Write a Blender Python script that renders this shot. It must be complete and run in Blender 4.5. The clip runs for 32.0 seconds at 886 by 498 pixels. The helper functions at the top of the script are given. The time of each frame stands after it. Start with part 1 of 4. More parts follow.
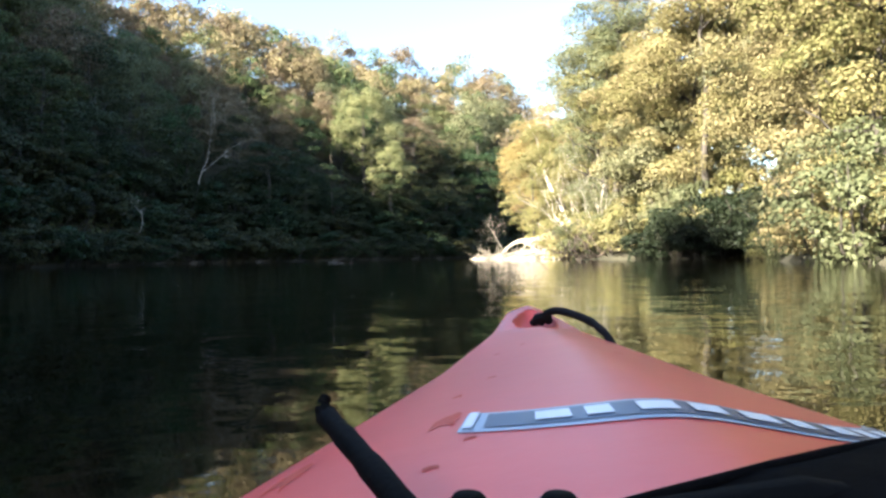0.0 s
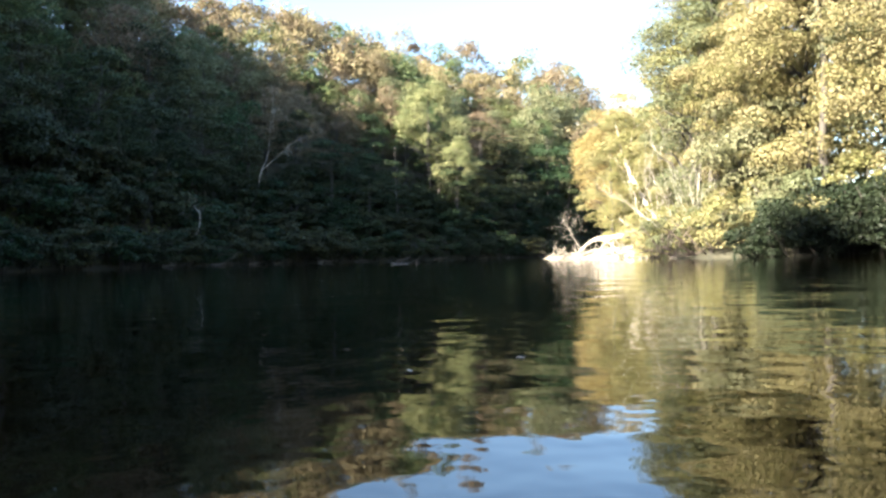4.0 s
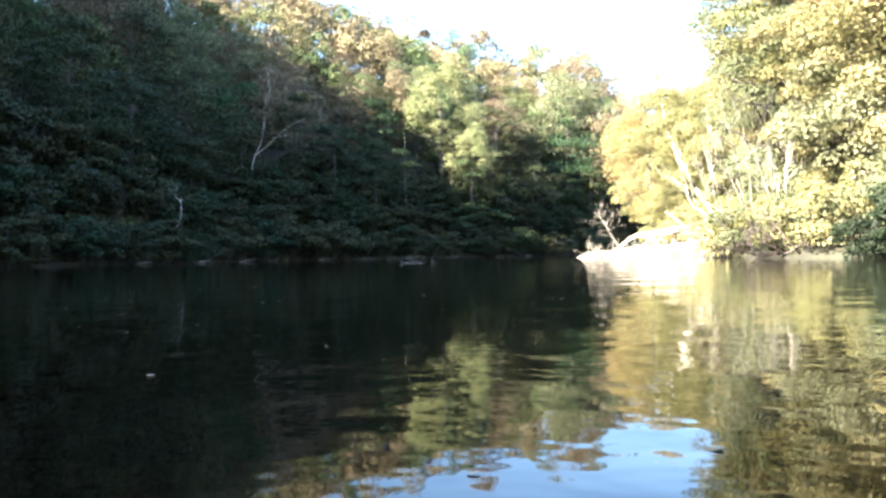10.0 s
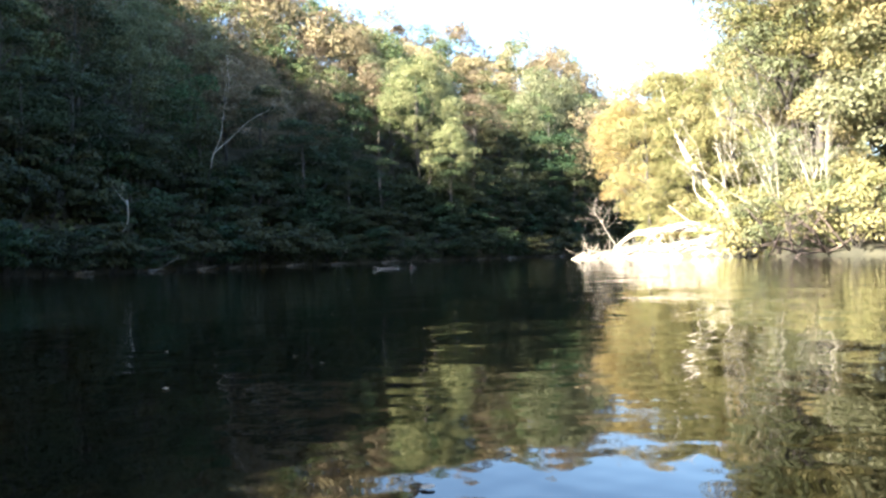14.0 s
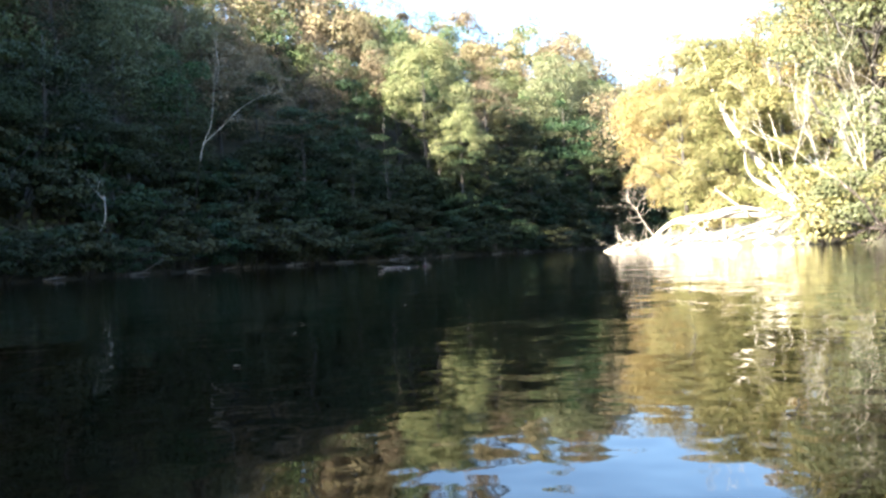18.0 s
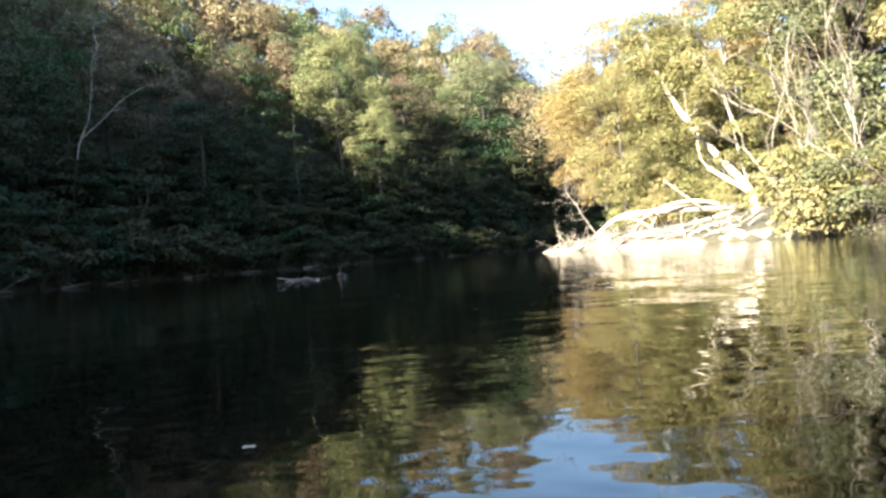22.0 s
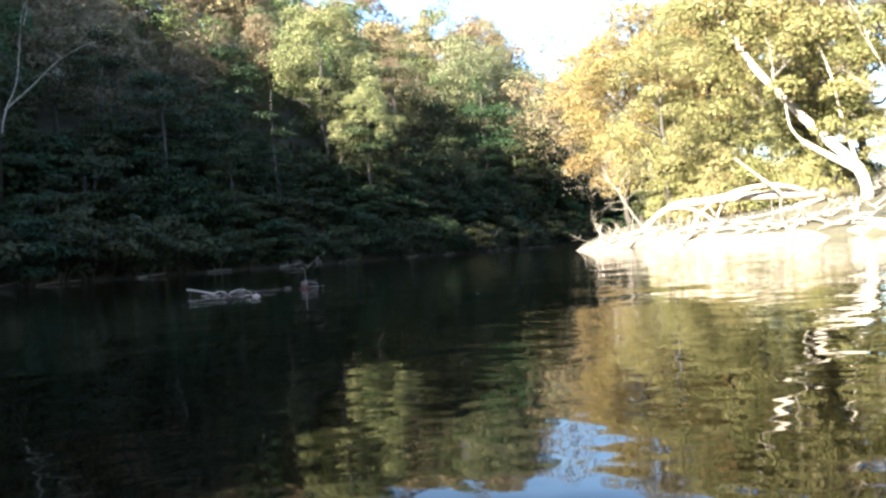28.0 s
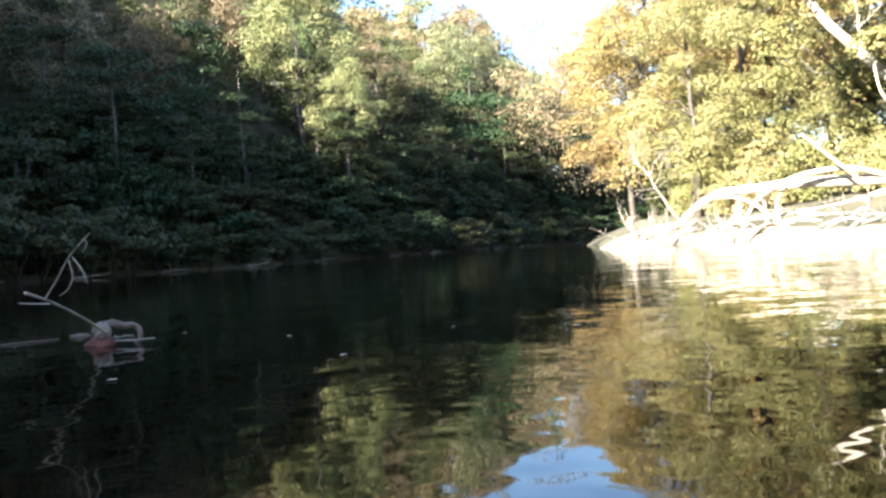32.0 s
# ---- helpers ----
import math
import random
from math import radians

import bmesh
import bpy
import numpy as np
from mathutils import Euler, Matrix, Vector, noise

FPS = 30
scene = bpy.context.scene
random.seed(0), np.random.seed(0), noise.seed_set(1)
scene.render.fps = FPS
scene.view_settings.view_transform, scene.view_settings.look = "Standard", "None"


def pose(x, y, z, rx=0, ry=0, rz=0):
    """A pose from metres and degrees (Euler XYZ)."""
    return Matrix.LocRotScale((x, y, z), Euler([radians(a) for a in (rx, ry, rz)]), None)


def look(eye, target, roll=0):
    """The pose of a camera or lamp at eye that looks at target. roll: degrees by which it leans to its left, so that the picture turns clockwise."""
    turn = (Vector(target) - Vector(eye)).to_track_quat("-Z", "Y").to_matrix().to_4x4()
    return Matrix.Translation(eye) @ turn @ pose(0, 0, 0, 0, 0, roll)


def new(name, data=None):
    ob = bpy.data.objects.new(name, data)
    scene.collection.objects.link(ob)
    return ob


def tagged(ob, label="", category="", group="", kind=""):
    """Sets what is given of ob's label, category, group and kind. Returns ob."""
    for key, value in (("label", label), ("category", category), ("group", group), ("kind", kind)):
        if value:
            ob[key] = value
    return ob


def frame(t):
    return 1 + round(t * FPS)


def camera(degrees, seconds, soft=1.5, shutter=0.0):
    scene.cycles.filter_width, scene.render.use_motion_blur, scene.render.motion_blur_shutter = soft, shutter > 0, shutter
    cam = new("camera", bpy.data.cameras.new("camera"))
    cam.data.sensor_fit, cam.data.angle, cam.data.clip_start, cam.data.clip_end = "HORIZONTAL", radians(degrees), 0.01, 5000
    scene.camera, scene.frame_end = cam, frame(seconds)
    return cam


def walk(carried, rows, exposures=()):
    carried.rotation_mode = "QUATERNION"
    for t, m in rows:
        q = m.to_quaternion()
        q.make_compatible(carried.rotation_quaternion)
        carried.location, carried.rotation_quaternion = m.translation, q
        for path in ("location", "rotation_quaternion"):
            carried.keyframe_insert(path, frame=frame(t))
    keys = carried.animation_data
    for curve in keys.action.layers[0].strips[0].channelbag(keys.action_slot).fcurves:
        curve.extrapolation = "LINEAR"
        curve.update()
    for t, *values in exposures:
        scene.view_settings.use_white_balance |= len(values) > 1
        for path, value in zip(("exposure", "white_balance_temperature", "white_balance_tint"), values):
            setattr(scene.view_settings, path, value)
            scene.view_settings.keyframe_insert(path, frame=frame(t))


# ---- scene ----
cam = camera(59.8, 32.0, soft=2.7)

# seconds, x, y, z, yaw (to the left), pitch, lean
PATH = [
    (0.0, 1.04, -7.40, 0.381, 0.99, 0.53, -0.92),
    (0.5, 0.99, -6.77, 0.376, 3.36, 0.35, 5.50),
    (1.0, 0.99, -6.19, 0.369, -1.84, 0.46, 0.70),
    (1.5, 0.91, -5.68, 0.383, -2.48, -0.02, -4.40),
    (2.0, 0.60, -4.92, 0.386, 5.39, 0.58, -0.95),
    (2.5, 0.52, -4.21, 0.379, 8.19, 0.30, 5.01),
    (3.0, 0.57, -3.62, 0.371, 1.98, 0.76, 1.46),
    (3.5, 0.51, -3.03, 0.379, 0.58, 0.12, -3.72),
    (4.0, 0.38, -2.27, 0.379, 5.84, 0.59, -1.24),
    (4.5, 0.26, -1.52, 0.379, 8.39, 0.42, 5.55),
    (5.0, 0.13, -0.76, 0.380, 1.95, 0.85, 1.62),
    (5.5, 0.00, -0.00, 0.380, 0.00, 0.10, -4.77),
    (6.0, -0.25, 0.98, 0.388, 6.30, 0.61, -1.53),
    (6.5, -0.32, 1.83, 0.376, 8.59, 0.53, 6.10),
    (7.0, -0.33, 2.46, 0.380, 1.91, 0.94, 1.78),
    (7.5, -0.49, 3.04, 0.384, -1.51, 0.28, -4.16),
    (8.0, -0.81, 3.85, 0.390, 5.60, 0.48, -2.74),
    (8.5, -0.91, 4.71, 0.374, 9.93, 0.56, 5.59),
    (9.0, -0.91, 5.46, 0.371, 4.22, 1.01, 1.05),
    (9.5, -1.01, 6.12, 0.374, 1.26, 0.53, -3.15),
    (10.0, -1.29, 6.97, 0.384, 6.41, 0.44, -0.86),
    (10.5, -1.36, 7.75, 0.381, 8.69, 0.65, 6.55),
    (11.0, -1.34, 8.51, 0.379, 2.49, 0.90, 2.13),
    (11.5, -1.46, 9.14, 0.381, -1.15, 0.40, -1.90),
    (12.0, -1.69, 10.01, 0.386, 3.14, 0.53, -2.86),
    (12.5, -1.76, 10.90, 0.378, 6.37, 0.61, 4.82),
    (13.0, -1.77, 11.61, 0.376, 2.23, 0.56, 0.57),
    (13.5, -1.90, 12.24, 0.380, -1.13, 0.45, -3.76),
    (14.0, -2.16, 13.04, 0.390, 4.68, 0.64, -1.77),
    (14.5, -2.22, 13.82, 0.384, 7.95, 0.66, 5.11),
    (15.0, -2.36, 14.61, 0.383, 3.36, 0.62, 0.44),
    (15.5, -2.49, 15.40, 0.381, -0.16, 0.36, -4.15),
    (16.0, -2.63, 16.20, 0.379, 5.01, 0.50, -2.36),
    (16.5, -2.76, 16.99, 0.378, 9.27, 0.40, 1.53),
    (17.0, -2.79, 17.66, 0.388, 4.50, 0.69, 0.30),
    (17.5, -2.85, 18.29, 0.381, 0.81, 0.27, -4.54),
    (18.0, -3.07, 19.13, 0.385, 5.35, 0.37, -2.96),
    (18.5, -3.18, 19.88, 0.376, 8.74, 0.45, 3.12),
    (19.0, -3.18, 20.56, 0.378, 3.17, 0.79, 2.45),
    (19.5, -3.25, 21.31, 0.380, -1.59, 0.42, -1.16),
    (20.0, -3.41, 22.17, 0.386, 1.48, 0.79, -2.19),
    (20.5, -3.52, 22.94, 0.373, 4.55, 0.70, -0.07),
    (21.0, -3.53, 23.58, 0.380, 0.56, 0.45, 0.86),
    (21.5, -3.56, 24.28, 0.378, -4.30, 0.49, -1.97),
    (22.0, -3.70, 25.12, 0.380, -0.77, 0.37, -4.39),
    (22.5, -3.85, 25.85, 0.376, 4.73, 0.71, 1.65),
    (23.0, -3.86, 26.56, 0.378, 1.38, 0.45, 1.86),
    (23.5, -3.83, 27.33, 0.373, -4.11, 0.54, -3.07),
    (24.0, -3.99, 28.22, 0.385, 0.46, 0.31, -5.03),
    (24.5, -4.18, 28.95, 0.379, 6.48, 0.63, 1.90),
    (25.0, -4.16, 29.65, 0.396, 2.58, 0.68, 2.12),
    (25.5, -4.13, 30.38, 0.374, -2.42, 0.48, -3.52),
    (26.0, -4.21, 31.13, 0.373, -0.65, 0.26, -4.51),
    (26.5, -4.29, 31.88, 0.372, 4.82, 0.66, 1.22),
    (27.0, -4.37, 32.63, 0.370, 1.05, 0.56, 2.16),
    (27.5, -4.45, 33.37, 0.369, -3.47, 0.44, -1.61),
    (28.0, -4.54, 34.27, 0.365, -1.77, 0.20, -3.98),
    (28.5, -4.65, 35.13, 0.355, 3.16, 0.69, 0.55),
    (29.0, -4.65, 35.87, 0.361, -0.49, 0.45, 2.21),
    (29.5, -4.58, 36.64, 0.355, -6.04, 0.41, -4.99),
    (30.0, -4.64, 37.52, 0.343, -3.46, -0.01, -5.05),
    (30.5, -4.74, 38.40, 0.332, 1.31, 0.36, 0.38),
    (31.0, -4.70, 39.17, 0.336, -1.72, 0.32, 2.08),
    (31.5, -4.61, 40.03, 0.343, -6.08, 0.25, -2.94),
    (32.0, -4.68, 40.96, 0.340, -3.07, 0.03, -3.75),
]


def carried_pose(x, y, z, yaw, pitch, lean):
    a, b = radians(yaw), radians(pitch)
    ahead = Vector((-math.sin(a) * math.cos(b), math.cos(a) * math.cos(b), math.sin(b)))
    return look((x, y, z), Vector((x, y, z)) + ahead, lean)


EXPOSURES = [(t, 1.35 * stops - 0.42, 5540 + 450 * (3.2 - stops), 12) for t, stops in ((0, 2.82), (1, 3.15), (2, 2.80), (3, 3.30), (4.2, 2.90), (5.5, 3.00), (6, 3.09), (7, 3.40), (8, 2.93), (9, 3.63), (10, 3.35), (11, 3.30), (12, 2.95), (13, 3.40), (14, 3.12), (15.5, 3.20), (17, 3.75), (18, 3.20), (19, 3.85), (20, 3.08), (21, 3.50), (22, 2.80), (23, 3.55), (24, 3.30), (25, 3.00), (26.5, 3.00), (28, 2.98), (29, 3.70), (30, 3.18), (31, 3.65), (32, 3.10))]
walk(cam, [(t, carried_pose(*row)) for t, *row in PATH], EXPOSURES)

# ---------------------------------------------------------------- light
SUN_TO = Vector((-0.672, -0.575, 0.466)).normalized()
world = bpy.data.worlds.new("world")
scene.world = world
world.use_nodes = True
wn = world.node_tree.nodes
sky = wn.new("ShaderNodeTexSky")
sky.sky_type = "NISHITA"
sky.sun_disc = False
sky.sun_elevation = math.asin(SUN_TO.z)
sky.sun_rotation = math.atan2(SUN_TO.x, SUN_TO.y)
sky.air_density = 1.3
sky.dust_density = 1.5
sky.ozone_density = 2.0
wn["Background"].inputs[1].default_value = 0.05
world.node_tree.links.new(sky.outputs[0], wn["Background"].inputs[0])
sun_data = bpy.data.lights.new("sun", "SUN")
sun_data.energy = 5.0
sun_data.angle = radians(0.6)
sun_data.color = (1.0, 0.85, 0.6)
sun = new("sun", sun_data)
sun.matrix_world = look((0, 0, 60), Vector((0, 0, 60)) - SUN_TO)


# ---------------------------------------------------------------- materials
def material(name):
    m = bpy.data.materials.new(name)
    m.use_nodes = True
    return m, m.node_tree, m.node_tree.nodes["Principled BSDF"]


def ramp(tree, stops):
    node = tree.nodes.new("ShaderNodeValToRGB")
    els = node.color_ramp.elements
    while len(els) < len(stops):
        els.new(0.5)
    for e, (p, c) in zip(els, stops):
        e.position, e.color = p, (*c, 1)
    return node


def noise_node(tree, scale, detail=4.0, rough=0.55, coords="Object", stretch=(1, 1, 1)):
    tc = tree.nodes.new("ShaderNodeTexCoord")
    mp = tree.nodes.new("ShaderNodeMapping")
    mp.inputs["Scale"].default_value = stretch
    n = tree.nodes.new("ShaderNodeTexNoise")
    n.inputs["Scale"].default_value, n.inputs["Detail"].default_value, n.inputs["Roughness"].default_value = scale, detail, rough
    tree.links.new(tc.outputs[coords], mp.inputs[0])
    tree.links.new(mp.outputs[0], n.inputs["Vector"])
    return n


def add_bump(tree, bsdf, source, strength, distance):
    b = tree.nodes.new("ShaderNodeBump")
    b.inputs["Strength"].default_value, b.inputs["Distance"].default_value = strength, distance
    tree.links.new(source, b.inputs["Height"])
    tree.links.new(b.outputs[0], bsdf.inputs["Normal"])
    return b


def leaf_material(name, stops, through_share=0.3, gloss=0.12, hue_spread=0.02, vivid=1.04):
    m, tree, bsdf = material(name)
    geo = tree.nodes.new("ShaderNodeNewGeometry")
    info = tree.nodes.new("ShaderNodeObjectInfo")
    mix = tree.nodes.new("ShaderNodeMath")
    mix.operation = "MULTIPLY_ADD"
    mix.inputs[1].default_value = 0.42
    patch = noise_node(tree, 0.5, 2, 0.5)
    spread = tree.nodes.new("ShaderNodeMapRange")
    spread.inputs["From Min"].default_value, spread.inputs["From Max"].default_value = 0.32, 0.68
    spread.inputs["To Max"].default_value = 0.3
    tree.links.new(patch.outputs[0], spread.inputs["Value"])
    off = tree.nodes.new("ShaderNodeMath")
    off.operation = "MULTIPLY_ADD"
    off.inputs[1].default_value = 0.28
    tree.links.new(info.outputs["Random"], off.inputs[0])
    tree.links.new(spread.outputs[0], off.inputs[2])
    tree.links.new(geo.outputs["Random Per Island"], mix.inputs[0])
    tree.links.new(off.outputs[0], mix.inputs[2])
    r = ramp(tree, stops)
    tree.links.new(mix.outputs[0], r.inputs[0])
    # each plant has a hue of its own, from its kind's green towards olive
    scramble = tree.nodes.new("ShaderNodeMath")
    scramble.operation = "MULTIPLY"
    scramble.inputs[1].default_value = 7.31
    tree.links.new(info.outputs["Random"], scramble.inputs[0])
    part_of = tree.nodes.new("ShaderNodeMath")
    part_of.operation = "FRACT"
    tree.links.new(scramble.outputs[0], part_of.inputs[0])
    turn = tree.nodes.new("ShaderNodeMapRange")
    turn.inputs["To Min"].default_value, turn.inputs["To Max"].default_value = 0.5 + 0.3 * hue_spread, 0.5 - hue_spread
    tree.links.new(part_of.outputs[0], turn.inputs["Value"])
    hue = tree.nodes.new("ShaderNodeHueSaturation")
    hue.inputs["Saturation"].default_value = vivid
    tree.links.new(turn.outputs[0], hue.inputs["Hue"])
    tree.links.new(r.outputs[0], hue.inputs["Color"])
    tree.links.new(hue.outputs[0], bsdf.inputs["Base Color"])
    bsdf.inputs["Roughness"].default_value = 0.55
    bsdf.inputs["Specular IOR Level"].default_value = gloss
    tr = tree.nodes.new("ShaderNodeBsdfTranslucent")
    tree.links.new(hue.outputs[0], tr.inputs["Color"])
    ms = tree.nodes.new("ShaderNodeMixShader")
    ms.inputs[0].default_value = through_share
    tree.links.new(bsdf.outputs[0], ms.inputs[1])
    tree.links.new(tr.outputs[0], ms.inputs[2])
    tree.links.new(ms.outputs[0], tree.nodes["Material Output"].inputs["Surface"])
    return m


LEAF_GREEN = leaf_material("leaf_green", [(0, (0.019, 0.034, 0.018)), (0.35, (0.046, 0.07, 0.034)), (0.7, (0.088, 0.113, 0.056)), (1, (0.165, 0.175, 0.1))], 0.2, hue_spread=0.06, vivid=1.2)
# green leaves with the slope's shade put into the colour
LEAF_SHADE = leaf_material("leaf_shade_green", [(0, (0.011, 0.02, 0.011)), (0.5, (0.024, 0.036, 0.018)), (1, (0.048, 0.06, 0.03))], 0.14, hue_spread=0.1, vivid=1.2)
# near-black: the cove's shade is put into the leaf colour
LEAF_COVE_SHADE = leaf_material("leaf_cove_shade", [(0, (0.007, 0.011, 0.006)), (0.6, (0.014, 0.02, 0.01)), (1, (0.032, 0.04, 0.02))], 0.06)
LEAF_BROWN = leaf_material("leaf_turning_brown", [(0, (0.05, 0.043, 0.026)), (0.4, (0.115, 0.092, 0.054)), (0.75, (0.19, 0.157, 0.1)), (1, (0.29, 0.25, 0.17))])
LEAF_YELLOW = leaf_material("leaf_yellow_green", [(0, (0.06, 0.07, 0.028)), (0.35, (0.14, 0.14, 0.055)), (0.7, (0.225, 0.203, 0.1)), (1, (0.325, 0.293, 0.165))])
LEAF_PALE_GREEN = leaf_material("leaf_pale_green", [(0, (0.06, 0.074, 0.036)), (0.4, (0.12, 0.136, 0.064)), (0.75, (0.2, 0.2, 0.105)), (1, (0.31, 0.295, 0.175))], 0.22, vivid=1.1)
LEAF_TAN = leaf_material("leaf_tan", [(0, (0.075, 0.07, 0.035)), (0.35, (0.15, 0.135, 0.068)), (0.7, (0.24, 0.205, 0.115)), (1, (0.36, 0.31, 0.19))])
LEAF_OLIVE = leaf_material("leaf_olive", [(0, (0.045, 0.055, 0.028)), (0.5, (0.105, 0.115, 0.06)), (1, (0.23, 0.23, 0.14))])
LEAF_GOLD = leaf_material("leaf_golden_orange", [(0, (0.1, 0.075, 0.03)), (0.35, (0.18, 0.145, 0.06)), (0.7, (0.29, 0.235, 0.105)), (1, (0.42, 0.35, 0.19))])


def bark_material(name, dark, light, scale=3.0):
    m, tree, bsdf = material(name)
    n = noise_node(tree, scale, 6, 0.65, "Object", (1, 1, 0.35))
    r = ramp(tree, [(0.3, dark), (0.68, light)])
    tree.links.new(n.outputs[0], r.inputs[0])
    tree.links.new(r.outputs[0], bsdf.inputs["Base Color"])
    bsdf.inputs["Roughness"].default_value = 0.85
    n2 = noise_node(tree, scale * 9, 4, 0.6, "Object", (1, 1, 0.25))
    add_bump(tree, bsdf, n2.outputs[0], 0.5, 0.02)
    return m


BARK = bark_material("bark_brown", (0.02, 0.018, 0.015), (0.06, 0.051, 0.041))
BARK_PALE = bark_material("bark_pale", (0.2, 0.175, 0.14), (0.48, 0.44, 0.37), 1.5)
DRIFTWOOD = bark_material("driftwood", (0.15, 0.125, 0.1), (0.44, 0.39, 0.32), 4.0)
GREY_LOG = bark_material("grey_log", (0.07, 0.06, 0.05), (0.26, 0.23, 0.19), 5.0)
WET_RED = bark_material("wet_red_wood", (0.03, 0.01, 0.008), (0.11, 0.042, 0.033), 9.0)
WET_WOOD = bark_material("wet_wood", (0.035, 0.022, 0.018), (0.15, 0.115, 0.095), 6.0)


def ground_material():
    m, tree, bsdf = material("forest_floor")
    n = noise_node(tree, 0.35, 8, 0.65)
    r = ramp(tree, [(0.3, (0.022, 0.022, 0.014)), (0.5, (0.045, 0.042, 0.024)), (0.7, (0.075, 0.065, 0.036))])
    tree.links.new(n.outputs[0], r.inputs[0])
    n2 = noise_node(tree, 6.0, 6, 0.7)
    mx = tree.nodes.new("ShaderNodeMix")
    mx.data_type, mx.blend_type = "RGBA", "OVERLAY"
    mx.inputs[0].default_value = 0.6
    tree.links.new(r.outputs[0], mx.inputs[6])
    tree.links.new(n2.outputs[0], mx.inputs[7])
    tree.links.new(mx.outputs[2], bsdf.inputs["Base Color"])
    bsdf.inputs["Roughness"].default_value = 0.95
    add_bump(tree, bsdf, n2.outputs[0], 0.7, 0.15)
    return m


def sand_material():
    m, tree, bsdf = material("pale_sand")
    n = noise_node(tree, 0.8, 8, 0.6)
    r = ramp(tree, [(0.3, (0.14, 0.118, 0.08)), (0.52, (0.28, 0.24, 0.17)), (0.75, (0.4, 0.35, 0.26))])
    tree.links.new(n.outputs[0], r.inputs[0])
    tree.links.new(r.outputs[0], bsdf.inputs["Base Color"])
    bsdf.inputs["Roughness"].default_value = 0.9
    n2 = noise_node(tree, 9.0, 8, 0.7)
    add_bump(tree, bsdf, n2.outputs[0], 0.8, 0.06)
    return m


def water_material():
    m, tree, bsdf = material("dark_river_water")
    n = noise_node(tree, 0.25, 4, 0.5, "Object")
    r = ramp(tree, [(0.35, (0.0016, 0.001, 0.0004)), (0.7, (0.005, 0.003, 0.0011))])
    tree.links.new(n.outputs[0], r.inputs[0])
    tree.links.new(r.outputs[0], bsdf.inputs["Base Color"])
    bsdf.inputs["Roughness"].default_value = 0.025
    bsdf.inputs["IOR"].default_value = 1.33
    w1 = noise_node(tree, 0.75, 2, 0.45, "Object", (1.2, 1.3, 1))
    w2 = noise_node(tree, 3.6, 2, 0.5, "Object", (1.1, 1.1, 1))
    ad = tree.nodes.new("ShaderNodeMath")
    ad.operation = "MULTIPLY_ADD"
    ad.inputs[1].default_value = 0.26
    tree.links.new(w2.outputs[0], ad.inputs[0])
    tree.links.new(w1.outputs[0], ad.inputs[2])
    add_bump(tree, bsdf, ad.outputs[0], 0.37, 0.046)
    return m


def plain(name, color, rough, metallic=0.0, vary=0.08, scale=6.0, bump=0.0, gloss=0.5):
    m, tree, bsdf = material(name)
    n = noise_node(tree, scale, 6, 0.6)
    r = ramp(tree, [(0.3, tuple(c * (1 - vary) for c in color)), (0.7, tuple(min(1, c * (1 + vary)) for c in color))])
    tree.links.new(n.outputs[0], r.inputs[0])
    tree.links.new(r.outputs[0], bsdf.inputs["Base Color"])
    bsdf.inputs["Roughness"].default_value = rough
    bsdf.inputs["Metallic"].default_value = metallic
    bsdf.inputs["Specular IOR Level"].default_value = gloss
    if bump:
        n2 = noise_node(tree, scale * 12, 4, 0.6)
        add_bump(tree, bsdf, n2.outputs[0], bump, 0.002)
    return m


GROUND = ground_material()
SAND = sand_material()
WATER = water_material()
HULL = plain("red_orange_polyethylene", (0.56, 0.077, 0.06), 0.36, vary=0.1, scale=3.0, bump=0.15)
SCUFF = plain("scraped_plastic", (0.44, 0.06, 0.026), 0.6, vary=0.2, scale=30.0)
STRIP_BLUE = plain("slate_blue_vinyl", (0.06, 0.085, 0.14), 0.35)
STRIP_PALE = plain("pale_blue_vinyl", (0.34, 0.41, 0.5), 0.35)
STRIP_WHITE = plain("white_vinyl", (0.7, 0.74, 0.78), 0.35)
BLACK_ROPE = plain("black_cord", (0.006, 0.006, 0.007), 0.8, bump=0.6, scale=40, gloss=0.15)
BLACK_RUBBER = plain("black_rubber", (0.003, 0.003, 0.003), 0.8, bump=0.4, scale=20, gloss=0.06)
BLACK_WEAVE = plain("black_woven_fabric", (0.0025, 0.0022, 0.0025), 0.9, bump=0.9, scale=60, vary=0.5, gloss=0.05)
LEAF_LITTER = leaf_material("fallen_leaf", [(0, (0.15, 0.1, 0.05)), (0.5, (0.3, 0.25, 0.16)), (1, (0.46, 0.42, 0.33))], 0.1)


# ---------------------------------------------------------------- building helpers
def mesh_of(name, verts, faces, mat, smooth=False):
    me = bpy.data.meshes.new(name)
    me.from_pydata([tuple(v) for v in verts], [], [tuple(f) for f in faces])
    me.materials.append(mat)
    if smooth:
        me.polygons.foreach_set("use_smooth", [True] * len(me.polygons))
    me.update()
    return me


def part(name, me, parent, label="", m=None):
    ob = new(name, me)
    ob.parent = parent
    if m is not None:
        ob.matrix_basis = m
    if label:
        ob["label"] = label
    return ob


